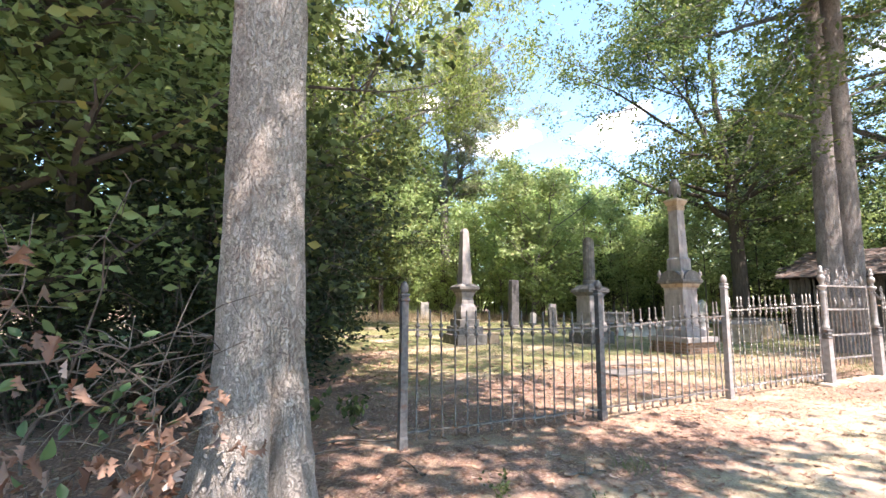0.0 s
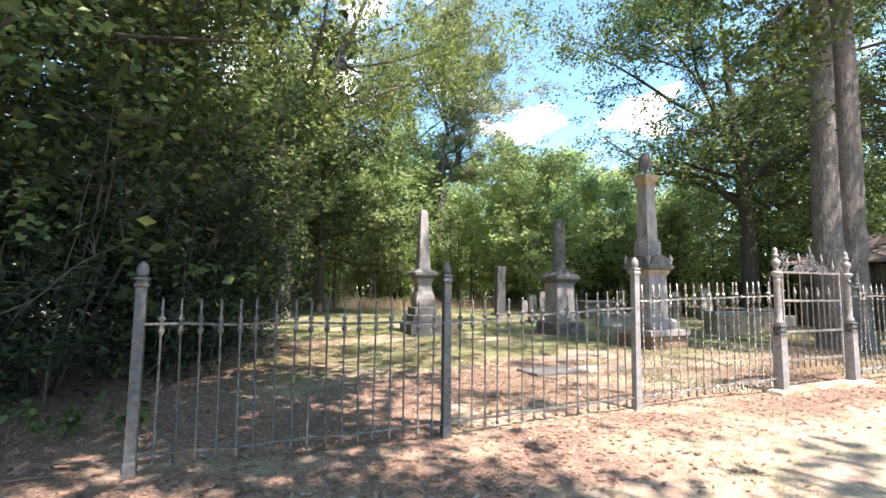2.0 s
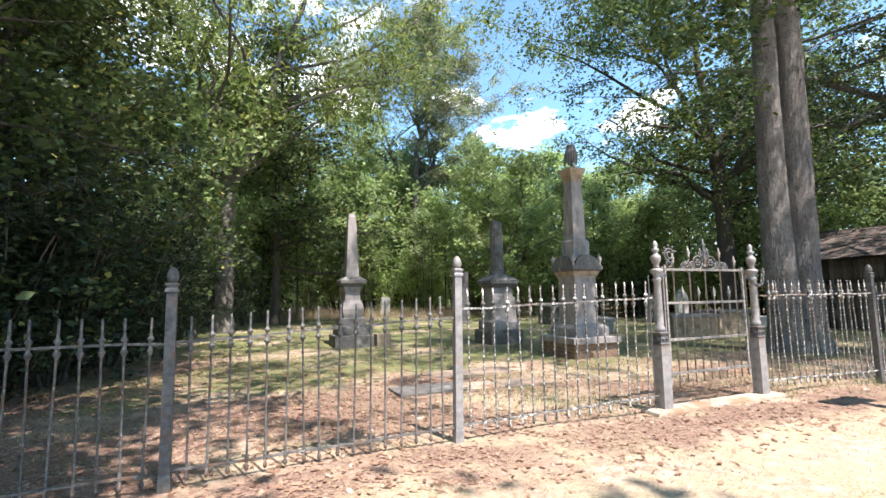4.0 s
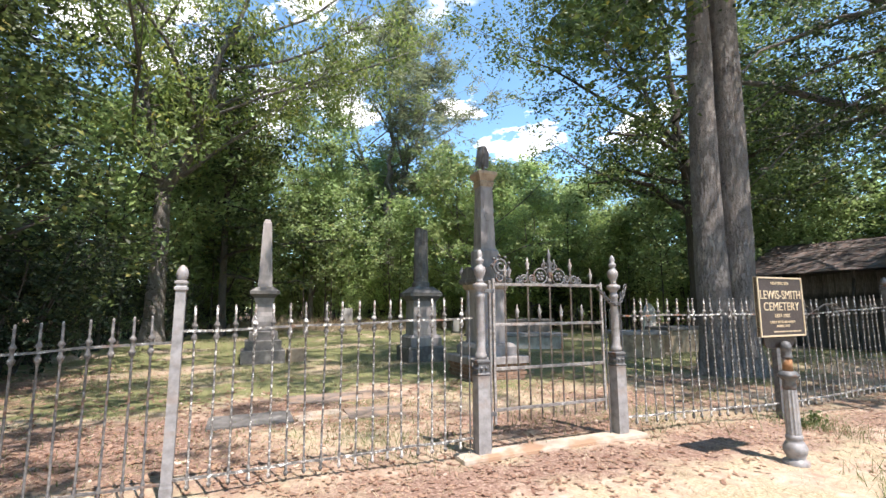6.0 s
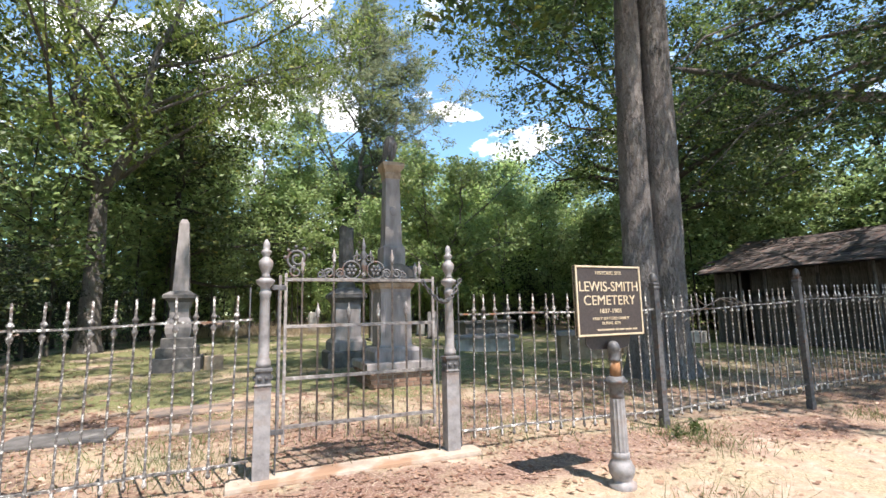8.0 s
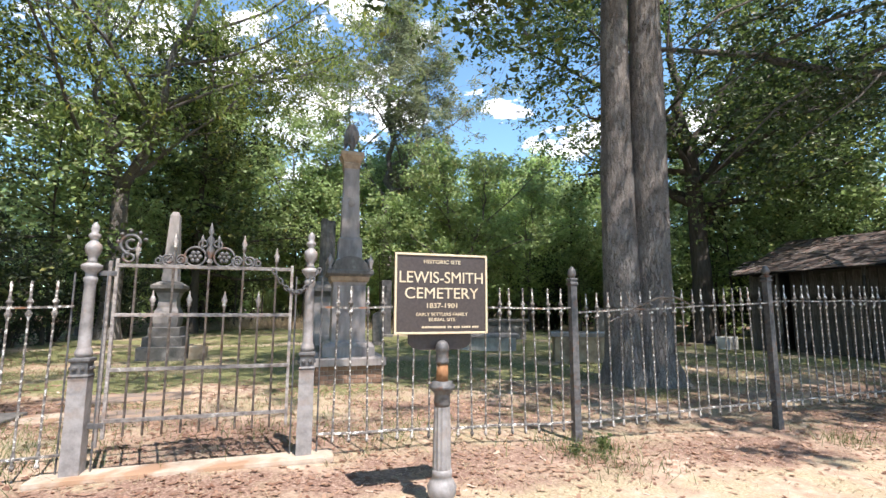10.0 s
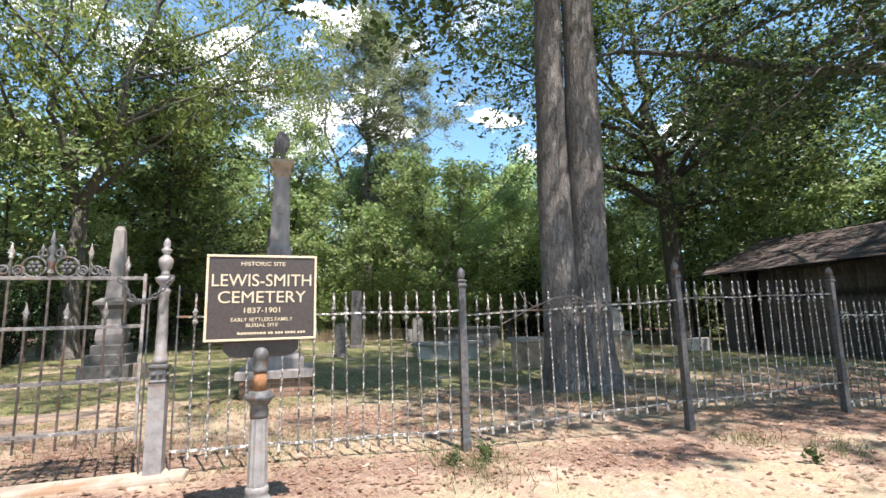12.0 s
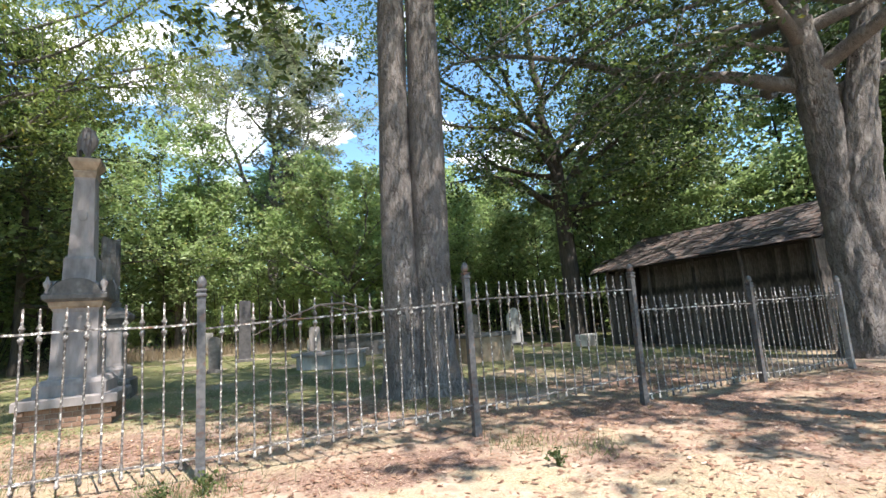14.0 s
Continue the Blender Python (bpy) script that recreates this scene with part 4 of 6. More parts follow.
def pediment(bm, half, z, h, turn, out):
    """A low arched gable on one face of a cornice."""
    n = 12
    front, back = [], []
    for i in range(n + 1):
        a = math.pi * i / n
        p = Vector((-half * math.cos(a), -out, z + h * math.sin(a)))
        front.append(bm.verts.new(Matrix.Rotation(turn, 3, "Z") @ p))
        back.append(bm.verts.new(Matrix.Rotation(turn, 3, "Z") @ (p + Vector((0, 0.12, 0)))))
    bm.faces.new(front[::-1])
    bm.faces.new(back)
    for i in range(n):
        bm.faces.new((front[i], front[i + 1], back[i + 1], back[i]))
    bm.faces.new((front[-1], front[0], back[0], back[-1]))


def build_urn_monument():
    t = thing("urn_monument", at(*uv_of(5.2, 12.2)) @ Matrix.Diagonal((0.72, 0.72, 1, 1)), "tall weathered marble grave column topped by a draped urn", "monument")
    core = squared([(0.73, -0.1), (0.73, 0.29)])
    fd = part("foundation", core, MORTAR, t, "red brick foundation")
    brick = bmesh.new()
    box(brick, 0, 0, 0, 0.2, 0.095, 0.06, 0.006)
    bme = bpy.data.meshes.new("brick")
    brick.to_mesh(bme)
    brick.free()
    bme.materials.append(BRICK)
    for row in range(4):
        for side in range(4):
            for k in range(7):
                ob = new("brick", bme)
                ob.parent = fd
                m = Matrix.Rotation(side * math.pi / 2, 4, "Z") @ Matrix.Translation((-0.66 + 0.215 * k + (0.08 if row % 2 else 0), -0.695, 0.005 + row * 0.071))
                ob.matrix_basis = m
    part("base_slab", squared([(0.84, 0.29), (0.84, 0.40), (0.82, 0.42)], 0.012), MARBLE_GREY, t)
    part("step", squared([(0.60, 0.42), (0.60, 0.58), (0.54, 0.64), (0.47, 0.66)], 0.01), MARBLE_GREY, t)
    die = part("die", squared([(0.42, 0.66), (0.40, 0.70), (0.385, 1.62), (0.41, 1.68)], 0.012), MARBLE_GREY, t)
    for k in range(4):
        bm = box(bmesh.new(), 0, -0.396, 0.82, 0.56, 0.012, 0.72, 0.004)
        bmesh.ops.rotate(bm, verts=bm.verts, matrix=Matrix.Rotation(k * math.pi / 2, 3, "Z"))
        part("panel", bm, MARBLE_GREY, die)
    part("bed_mould", squared([(0.42, 1.68), (0.45, 1.71), (0.47, 1.78)], 0.004), STONE_TAN, t, "tan stained moulding")
    bm = squared([(0.49, 1.78), (0.55, 1.82), (0.55, 1.88), (0.48, 1.92)], 0.008)
    for k in range(4):
        pediment(bm, 0.44, 1.88, 0.25, k * math.pi / 2, 0.53)
    part("cornice", bm, MARBLE_DARK, t, "dark moulded cornice with arched gables")
    for sx in (-1, 1):
        for sy in (-1, 1):
            bm = bmesh.new()
            corner_urn(bm, sx * 0.48, sy * 0.48, 1.90, 1.0)
            part("corner_finial", bm, MARBLE_GREY, t, smooth=True)
    part("plinth", squared([(0.36, 1.88), (0.36, 2.06), (0.29, 2.10), (0.285, 2.44), (0.25, 2.48)], 0.01), MARBLE_GREY, t)
    sh = part("shaft", squared([(0.235, 2.48), (0.225, 2.54), (0.185, 3.72), (0.195, 3.76)], 0.012), MARBLE_GREY, t)
    for k in range(4):
        bm = box(bmesh.new(), 0, -0.216, 2.62, 0.25, 0.016, 1.0, 0.004)
        for v in bm.verts:
            f = (v.co.z - 2.5) / 1.2
            v.co.y += 0.032 * f
            v.co.x *= 1 - 0.14 * f
        ring = bmesh.ops.create_cone(bm, cap_ends=True, segments=18, radius1=0.10, radius2=0.085, depth=0.03, matrix=Matrix.Translation((0, -0.205, 3.14)) @ Matrix.Rotation(math.pi / 2, 4, "X"))
        bmesh.ops.rotate(bm, verts=bm.verts, matrix=Matrix.Rotation(k * math.pi / 2, 3, "Z"))
        part("relief", bm, MARBLE_GREY, sh)
    part("capital", squared([(0.2, 3.76), (0.22, 3.86), (0.20, 3.88), (0.27, 3.98), (0.29, 4.0), (0.29, 4.06), (0.24, 4.08)], 0.006), STONE_TAN, t, "tan stained capital")
    bm = turned([(0.15, 4.08), (0.15, 4.11), (0.06, 4.14), (0.05, 4.20), (0.10, 4.26), (0.165, 4.36), (0.18, 4.45), (0.16, 4.52), (0.11, 4.56), (0.13, 4.59), (0.04, 4.62)], 18)
    part("urn", bm, MARBLE_GREY, t, smooth=True)
    bm = bmesh.new()
    rng = np.random.default_rng(3)
    n, rows = 22, 9
    grid = []
    for j in range(rows):
        f = j / (rows - 1)
        grid.append([])
        for i in range(n):
            a = math.pi * (0.75 + 0.9 * i / (n - 1))
            r = (0.10 + 0.105 * math.sin(min(f * 2.2, 1.57))) + 0.018 * math.sin(i * 1.9 + j * 0.3)
            grid[-1].append(bm.verts.new((r * math.cos(a), r * math.sin(a), 4.63 - f * 0.46 - 0.05 * math.sin(i * 0.8) * f)))
    for j in range(rows - 1):
        for i in range(n - 1):
            bm.faces.new((grid[j][i], grid[j][i + 1], grid[j + 1][i + 1], grid[j + 1][i]))
    bmesh.ops.solidify(bm, geom=bm.faces[:], thickness=0.025)
    part("drape", bm, MARBLE_GREY, t, "carved stone drape", smooth=True)


def build_vase_obelisk():
    t = thing("stepped_obelisk", at(*uv_of(-0.6, 14.39), 0), "slim pale obelisk on a dark stepped base", "monument")
    for k, (r, z0, z1) in enumerate(((0.52, -0.1, 0.32), (0.43, 0.32, 0.56), (0.34, 0.56, 0.78))):
        part("step", squared([(r, z0), (r, z1 - 0.02), (r - 0.02, z1)], 0.012), MARBLE_DARK, t)
    part("die", squared([(0.24, 0.78), (0.27, 0.88), (0.285, 1.02), (0.26, 1.16), (0.21, 1.26), (0.20, 1.46), (0.25, 1.62)], 0.02), MARBLE_GREY, t)
    bm = squared([(0.24, 1.62), (0.29, 1.68), (0.36, 1.72), (0.36, 1.80), (0.28, 1.85), (0.20, 1.90)], 0.008)
    part("cornice", bm, MARBLE_DARK, t)
    part("shaft", squared([(0.175, 1.90), (0.105, 3.58), (0.098, 3.60), (0.06, 3.69)], 0.006), MARBLE_GREY, t, "tapering pale shaft")


def build_broken_column():
    t = thing("column_monument", at(*uv_of(3.45, 14.82)) @ Matrix.Diagonal((0.85, 0.85, 1, 1)), "dark weathered grave column on a box pedestal", "monument")
    part("base", squared([(0.58, -0.1), (0.58, 0.34), (0.54, 0.38)], 0.012), MARBLE_DARK, t)
    part("step", squared([(0.48, 0.38), (0.48, 0.58), (0.42, 0.64)], 0.012), MARBLE_GREY, t)
    part("die", squared([(0.38, 0.64), (0.36, 0.70), (0.35, 1.46), (0.37, 1.50)], 0.012), MARBLE_GREY, t)
    part("cornice", squared([(0.37, 1.50), (0.42, 1.56), (0.50, 1.62), (0.50, 1.70), (0.36, 1.80), (0.28, 1.86)], 0.008), MARBLE_DARK, t)
    bm = bmesh.new()
    n, rows = 28, []
    for r, z in ((0.26, 1.86), (0.26, 1.96), (0.222, 2.0), (0.218, 2.6), (0.208, 3.25), (0.212, 3.35)):
        rows.append([bm.verts.new(((r - (0.012 if i % 2 and 1.98 < z else 0)) * math.cos(6.2832 * i / n), (r - (0.012 if i % 2 and 1.98 < z else 0)) * math.sin(6.2832 * i / n), z + (0.05 * math.sin(i * 0.45) if z > 3.3 else 0))) for i in range(n)])
    for a, b in zip(rows, rows[1:]):
        for i in range(n):
            bm.faces.new((a[i], a[(i + 1) % n], b[(i + 1) % n], b[i]))
    bm.faces.new(rows[-1])
    part("broken_shaft", bm, MARBLE_DARK, t, "fluted broken column shaft")


def headstone(x, y, w, h, d, label, mat, top="round", turn=0.0, tilt=0.0, group="headstones"):
    t = thing("headstone", at(*uv_of(x, y), turn) @ pose(0, 0, 0, tilt, tilt * 0.4, 0), label, "headstone", group)
    bm = bmesh.new()
    hw = w / 2
    if top == "round":
        prof = [(-hw, -0.1), (-hw, h - hw * 0.75)] + [(-hw * math.cos(a), h - hw * 0.75 + hw * 0.75 * math.sin(a)) for a in np.linspace(0.15, math.pi - 0.15, 11)] + [(hw, h - hw * 0.75), (hw, -0.1)]
    elif top == "shoulder":
        prof = [(-hw, -0.1), (-hw, h - 0.22), (-hw * 0.72, h - 0.2)] + [(-hw * 0.7 * math.cos(a), h - 0.2 + 0.2 * math.sin(a)) for a in np.linspace(0.1, math.pi - 0.1, 9)] + [(hw * 0.72, h - 0.2), (hw, h - 0.22), (hw, -0.1)]
    elif top == "point":
        prof = [(-hw, -0.1), (-hw, h - hw * 1.1), (-hw * 0.6, h - hw * 0.45), (0, h), (hw * 0.6, h - hw * 0.45), (hw, h - hw * 1.1), (hw, -0.1)]
    else:
        prof = [(-hw, -0.1), (-hw * 0.92, h - 0.05), (-hw * 0.8, h), (hw * 0.8, h), (hw * 0.92, h - 0.05), (hw, -0.1)]
    f = bm.faces.new([bm.verts.new((px, -d / 2, pz)) for px, pz in prof])
    ex = bmesh.ops.extrude_face_region(bm, geom=[f])
    bmesh.ops.translate(bm, verts=[g for g in ex["geom"] if isinstance(g, bmesh.types.BMVert)], vec=(0, d, 0))
    bmesh.ops.recalc_face_normals(bm, faces=bm.faces)
    bmesh.ops.bevel(bm, geom=[e for e in bm.edges if e.calc_face_angle(0) > 1.2], offset=0.012, segments=2, affect="EDGES")
    part("tablet", bm, mat, t)
    part("footing", box(bmesh.new(), 0, 0, -0.1, w * 1.25, d * 2.2, 0.2, 0.015), MARBLE_DARK, t)
    return t


def box_tomb(x, y, ln, wd, h, label, mat, cap_mat, turn=0.0, over=0.09):
    t = thing("box_tomb", at(*uv_of(x, y), turn), label, "tomb", "box tombs")
    part("chest", box(bmesh.new(), 0, 0, -0.1, ln, wd, h, 0.015), mat, t)
    bm = box(bmesh.new(), 0, 0, h - 0.1, ln + 2 * over, wd + 2 * over, 0.11, 0.02)
    part("capstone", bm, cap_mat, t)


def ledger(x, y, ln, wd, label, mat, turn=0.0, h=0.09):
    t = thing("ledger_stone", at(*uv_of(x, y), turn), label, "grave slab", "flat grave slabs")
    part("slab", box(bmesh.new(), 0, 0, -0.06, ln, wd, 0.06 + h, 0.015), mat, t)


build_urn_monument()
build_vase_obelisk()
build_broken_column()
headstone(1.7, 23.9, 0.46, 2.42, 0.34, "tall dark tapering grave slab with a blunt top", STONE_BLACK, "flat", tilt=1)
headstone(12.73, 27.4, 0.72, 1.70, 0.2, "pale marble headstone with a pointed top", MARBLE_PALE, "point")
headstone(10.9, 26.6, 0.6, 1.45, 0.14, "mossy grey round-topped headstone", MARBLE_DARK, "round")
headstone(4.0, 25.6, 0.5, 1.25, 0.12, "small grey square-topped headstone", MARBLE_GREY, "flat", tilt=-2)
headstone(-3.6, 30.0, 0.6, 1.15, 0.14, "small pale headstone near the wood", MARBLE_PALE, "flat", tilt=2)
headstone(3.1, 27.5, 0.4, 0.7, 0.1, "small leaning pale headstone", MARBLE_PALE, "round", tilt=4)
headstone(3.0, 19.6, 0.36, 1.1, 0.12, "narrow dark headstone on a block", MARBLE_DARK, "round", tilt=-2)
box_tomb(6.55, 20.1, 2.0, 0.95, 0.52, "low grey stone box tomb with an overhanging slab", MARBLE_PALE, MARBLE_GREY, -20, 0.12)
box_tomb(6.45, 24.4, 2.3, 1.0, 0.84, "dark stone box tomb with a heavy slab", MARBLE_DARK, MARBLE_DARK)
box_tomb(9.45, 17.6, 1.35, 0.8, 0.74, "brown stained box tomb with a thin slab", STONE_TAN, MARBLE_GREY, -25)
box_tomb(11.3, 19.6, 1.5, 0.9, 0.8, "brown stained box tomb behind the twin oak", STONE_TAN, MARBLE_DARK)
box_tomb(15.4, 25.0, 1.0, 0.5, 0.45, "whitish low stone block", MARBLE_PALE, MARBLE_PALE, 25, 0.0)
ledger(2.5, 8.3, 0.95, 0.6, "flat dark grave slab half sunk in leaves", MARBLE_DARK, h=0.03)
ledger(3.2, 8.72, 0.62, 0.5, "pale broken concrete slab half sunk in leaves", CONCRETE, 4, h=0.02)
ledger(3.85, 9.05, 0.8, 0.58, "flat brown-stained grave slab half sunk in leaves", SLAB, -3, h=0.025)
ledger(3.0, 9.95, 1.5, 0.62, "flat brown-stained grave slab half sunk in leaves", SLAB, h=0.03)
footstone = thing("footstone", at(*uv_of(0.25, 14.5), 8), "small brown stone block beside the obelisk", "footstone")
part("block", box(bmesh.new(), 0, 0, -0.08, 0.42, 0.3, 0.40, 0.02), STONE_TAN, footstone)


# ---- shed ----
def build_shed():
    U, V0, V1, W, EAVE, RIDGE = 19.1, 2.6, 10.6, 6.6, 2.68, 4.1
    x, y = plan(U, V0)
    g = float(ground_z(x, y)) - 0.05
    t = thing("board_shed", pose(x, y, g, 0, 0, 29.9), "old unpainted board shed with a sagging shingle roof", "shed")
    ln, eave, ridge = V1 - V0, EAVE - g, RIDGE - g
    wall = part("wall", box(bmesh.new(), 0.95, ln / 2 - 0.5, 0, 0.05, ln - 1.1, eave + 0.1), SHADOW_WOOD, t, "recessed board wall with its shadow in the colour")
    end = part("wall", box(bmesh.new(), W / 2, ln - 0.1, 0, W - 0.1, 0.05, eave), SHADOW_WOOD, t)
    part("wall", box(bmesh.new(), W / 2, 0.1, 0, W - 0.1, 0.05, eave), SHADOW_WOOD, t)
    part("wall", box(bmesh.new(), W - 0.05, ln / 2, 0, 0.05, ln - 0.3, eave), SHADOW_WOOD, t)
    rng = np.random.default_rng(8)

    def board(parent, bx, by, w, h, face):
        bm = box(bmesh.new(), 0, 0, 0, 0.025, w, h, 0.003)
        ob = part("board", bm, PLANK, parent)
        ob.matrix_basis = pose(bx, by, rng.uniform(0.02, 0.1), rng.normal(0, 0.5), 0, face + rng.normal(0, 0.6))

    v = 0.15
    while v < ln - 1.15:
        w = rng.uniform(0.16, 0.27)
        board(wall, 0.905, v + w / 2, w - 0.012, eave - rng.uniform(0.02, 0.25), 0)
        v += w
    v = ln - 1.1
    while v < ln - 0.1:
        w = rng.uniform(0.15, 0.22)
        board(end, 0.06, v + w / 2, w - 0.012, eave - rng.uniform(0.1, 0.2), 0)
        v += w
    u = 0.1
    while u < W - 0.1:
        w = rng.uniform(0.16, 0.25)
        board(end, u + w / 2, 0.05, w - 0.012, eave - 0.1, 90)
        board(end, u + w / 2, ln - 0.05, w - 0.012, eave - 0.1, 90)
        u += w
    for k, v in enumerate((0.15, 2.1, 3.9, 5.8, ln - 1.2)):
        vs, fs = [], []
        tube([(0.08, v, -0.1), (0.08 + rng.normal() * 0.03, v + rng.normal() * 0.05, eave * 0.5), (0.1, v + rng.normal() * 0.06, eave)], [0.07, 0.06, 0.055], 7, vs, fs, 0.08, rng)
        part("porch_post", mesh_of("porch_post", vs, fs, PLANK, True), PLANK, t)
    part("eave_beam", box(bmesh.new(), 0.1, ln / 2, eave - 0.02, 0.12, ln, 0.14, 0.01), SHADOW_WOOD, t)

    def roof_side(sign):
        bm = bmesh.new()
        n = 18
        run = W / 2 + 0.45
        rise = ridge - eave
        a = math.atan2(rise, W / 2)
        rows = []
        for i in range(n + 1):
            v = -0.35 + (ln + 0.7) * i / n
            sag = -0.10 * math.sin(math.pi * i / n)
            lo = (W / 2 - sign * run, v, ridge - run * math.tan(a) + 0.12 + 0.02 * math.sin(i * 1.7))
            hi = (W / 2, v, ridge + 0.12 + sag)
            rows.append((bm.verts.new(lo), bm.verts.new(hi)))
        for p, q in zip(rows, rows[1:]):
            bm.faces.new((p[0], p[1], q[1], q[0]))
        bmesh.ops.solidify(bm, geom=bm.faces[:], thickness=0.04)
        bmesh.ops.recalc_face_normals(bm, faces=bm.faces)
        roof = part("roof", bm, SHADOW_WOOD, t, "weathered wood shingle roof")
        me = bpy.data.meshes.new("shingle")
        sb = box(bmesh.new(), 0, 0, 0, 0.36, 1.0, 0.016, 0.0)
        sb.to_mesh(me)
        sb.free()
        me.materials.append(SHINGLE)
        slope = run / math.cos(a)
        for r in range(15):
            s = 0.03 + r * slope / 15
            v = -0.35
            while v < ln + 0.3:
                w = rng.uniform(0.3, 0.75)
                f = (v + 0.35) / (ln + 0.7)
                z = ridge - run * math.tan(a) + 0.145 + s * math.sin(a) - 0.10 * math.sin(math.pi * f) * s / slope
                ob = new("shingle", me)
                ob.parent = roof
                ob.matrix_basis = pose(W / 2 - sign * (run - s * math.cos(a) - 0.12), v + w / 2, z + 0.07 + rng.uniform(0, 0.014), rng.normal(0, 1.8), -sign * math.degrees(a) + sign * 2 + rng.normal(0, 2.2), rng.normal(0, 2.2)) @ Matrix.Diagonal((1, w - 0.01, 1, 1))
                v += w

    roof_side(1)
    bm = bmesh.new()
    run = W / 2 + 0.3
    lo = ridge - (ridge - eave) / (W / 2) * run + 0.1
    f = [bm.verts.new(p) for p in ((W / 2, -0.35, ridge + 0.12), (W / 2 + run, -0.35, lo), (W / 2 + run, ln + 0.35, lo), (W / 2, ln + 0.35, ridge + 0.12))]
    bm.faces.new(f)
    bmesh.ops.solidify(bm, geom=bm.faces[:], thickness=0.05)
    part("roof", bm, SHINGLE, t)
    for v in (0.1, ln - 0.1):
        bm = bmesh.new()
        tri = bm.faces.new([bm.verts.new(p) for p in ((0.1, v, eave), (W - 0.1, v, eave), (W / 2, v, ridge))])
        bmesh.ops.solidify(bm, geom=[tri], thickness=0.04)
        part("gable", bm, PLANK, t)


build_shed()


def roof_bough(v, across, ln, seed):
    """A dead bough lying on the shed roof's slope: v along the shed, across from the eave to the ridge."""
    rng = np.random.default_rng(seed)
    x, y = plan(19.1, 2.6)
    g = float(ground_z(x, y)) - 0.05
    slope = math.atan2(4.1 - 2.68, 3.3)
    base = pose(x, y, g, 0, 0, 29.9) @ pose(across, v, 2.68 - g + across * math.tan(slope) + 0.235, 0, -math.degrees(slope), 0)
    t = thing("fallen_branch", base, "dead branch lying on the shingle roof", "branch", "branches on the roof")
    vs, fs = [], []
    pts = [(0.35 * ln * math.sin(j * 0.5 + seed) * 0.3, ln * (j / 5 - 0.5), rng.uniform(0.0, 0.05)) for j in range(6)]
    tube(pts, [0.03, 0.028, 0.024, 0.02, 0.014, 0.007], 6, vs, fs, 0.1, rng)
    for j in (2, 3, 4):
        p = Vector(pts[j])
        tube([p, p + Vector((rng.uniform(-0.4, 0.4), 0.3, 0.04))], [0.012, 0.004], 5, vs, fs)
    part("bough", mesh_of("bough", vs, fs, BARK_PALE, True), BARK_PALE, t)


for k, (v, across, ln) in enumerate(((1.6, 0.7, 1.9), (4.6, 1.9, 2.2), (6.4, 1.2, 1.5))):
    roof_bough(v, across, ln, k + 3)

# ---- named trees ----
make_tree("near_tree", put(-1.57, 2.05, 0), 15, 0.282, 3, "large pale-barked tree with a furrowed flaring trunk", BARK_PALE, LEAF_WOOD, 0.46, 6.8, 26, 66, 0.24, 0.5, 4, flare=1.4, shape="wide", rise=0.5, droop=0.5,
          extra=(((0.0, 0.0, 6.4), (1.7, -3.6, 7.4), 0.07), ((0.0, 0.0, 6.0), (0.8, -3.2, 6.8), 0.07), ((0.0, 0.0, 7.4), (-0.4, -3.6, 8.2), 0.07), ((0.0, 0.0, 7.6), (4.4, 0.0, 8.6), 0.08), ((0.0, 0.0, 8.0), (3.4, -1.2, 9.2), 0.08), ((0.0, 0.0, 8.2), (4.2, 1.6, 9.4), 0.08)),
          bark_relief=dict(furrow=0.06, sides=150, rings=200, ridges=20, seam=radians(-49), flare=((radians(-110), 0.10), (radians(-20), 0.08), (radians(200), 0.12), (radians(90), 0.1))))


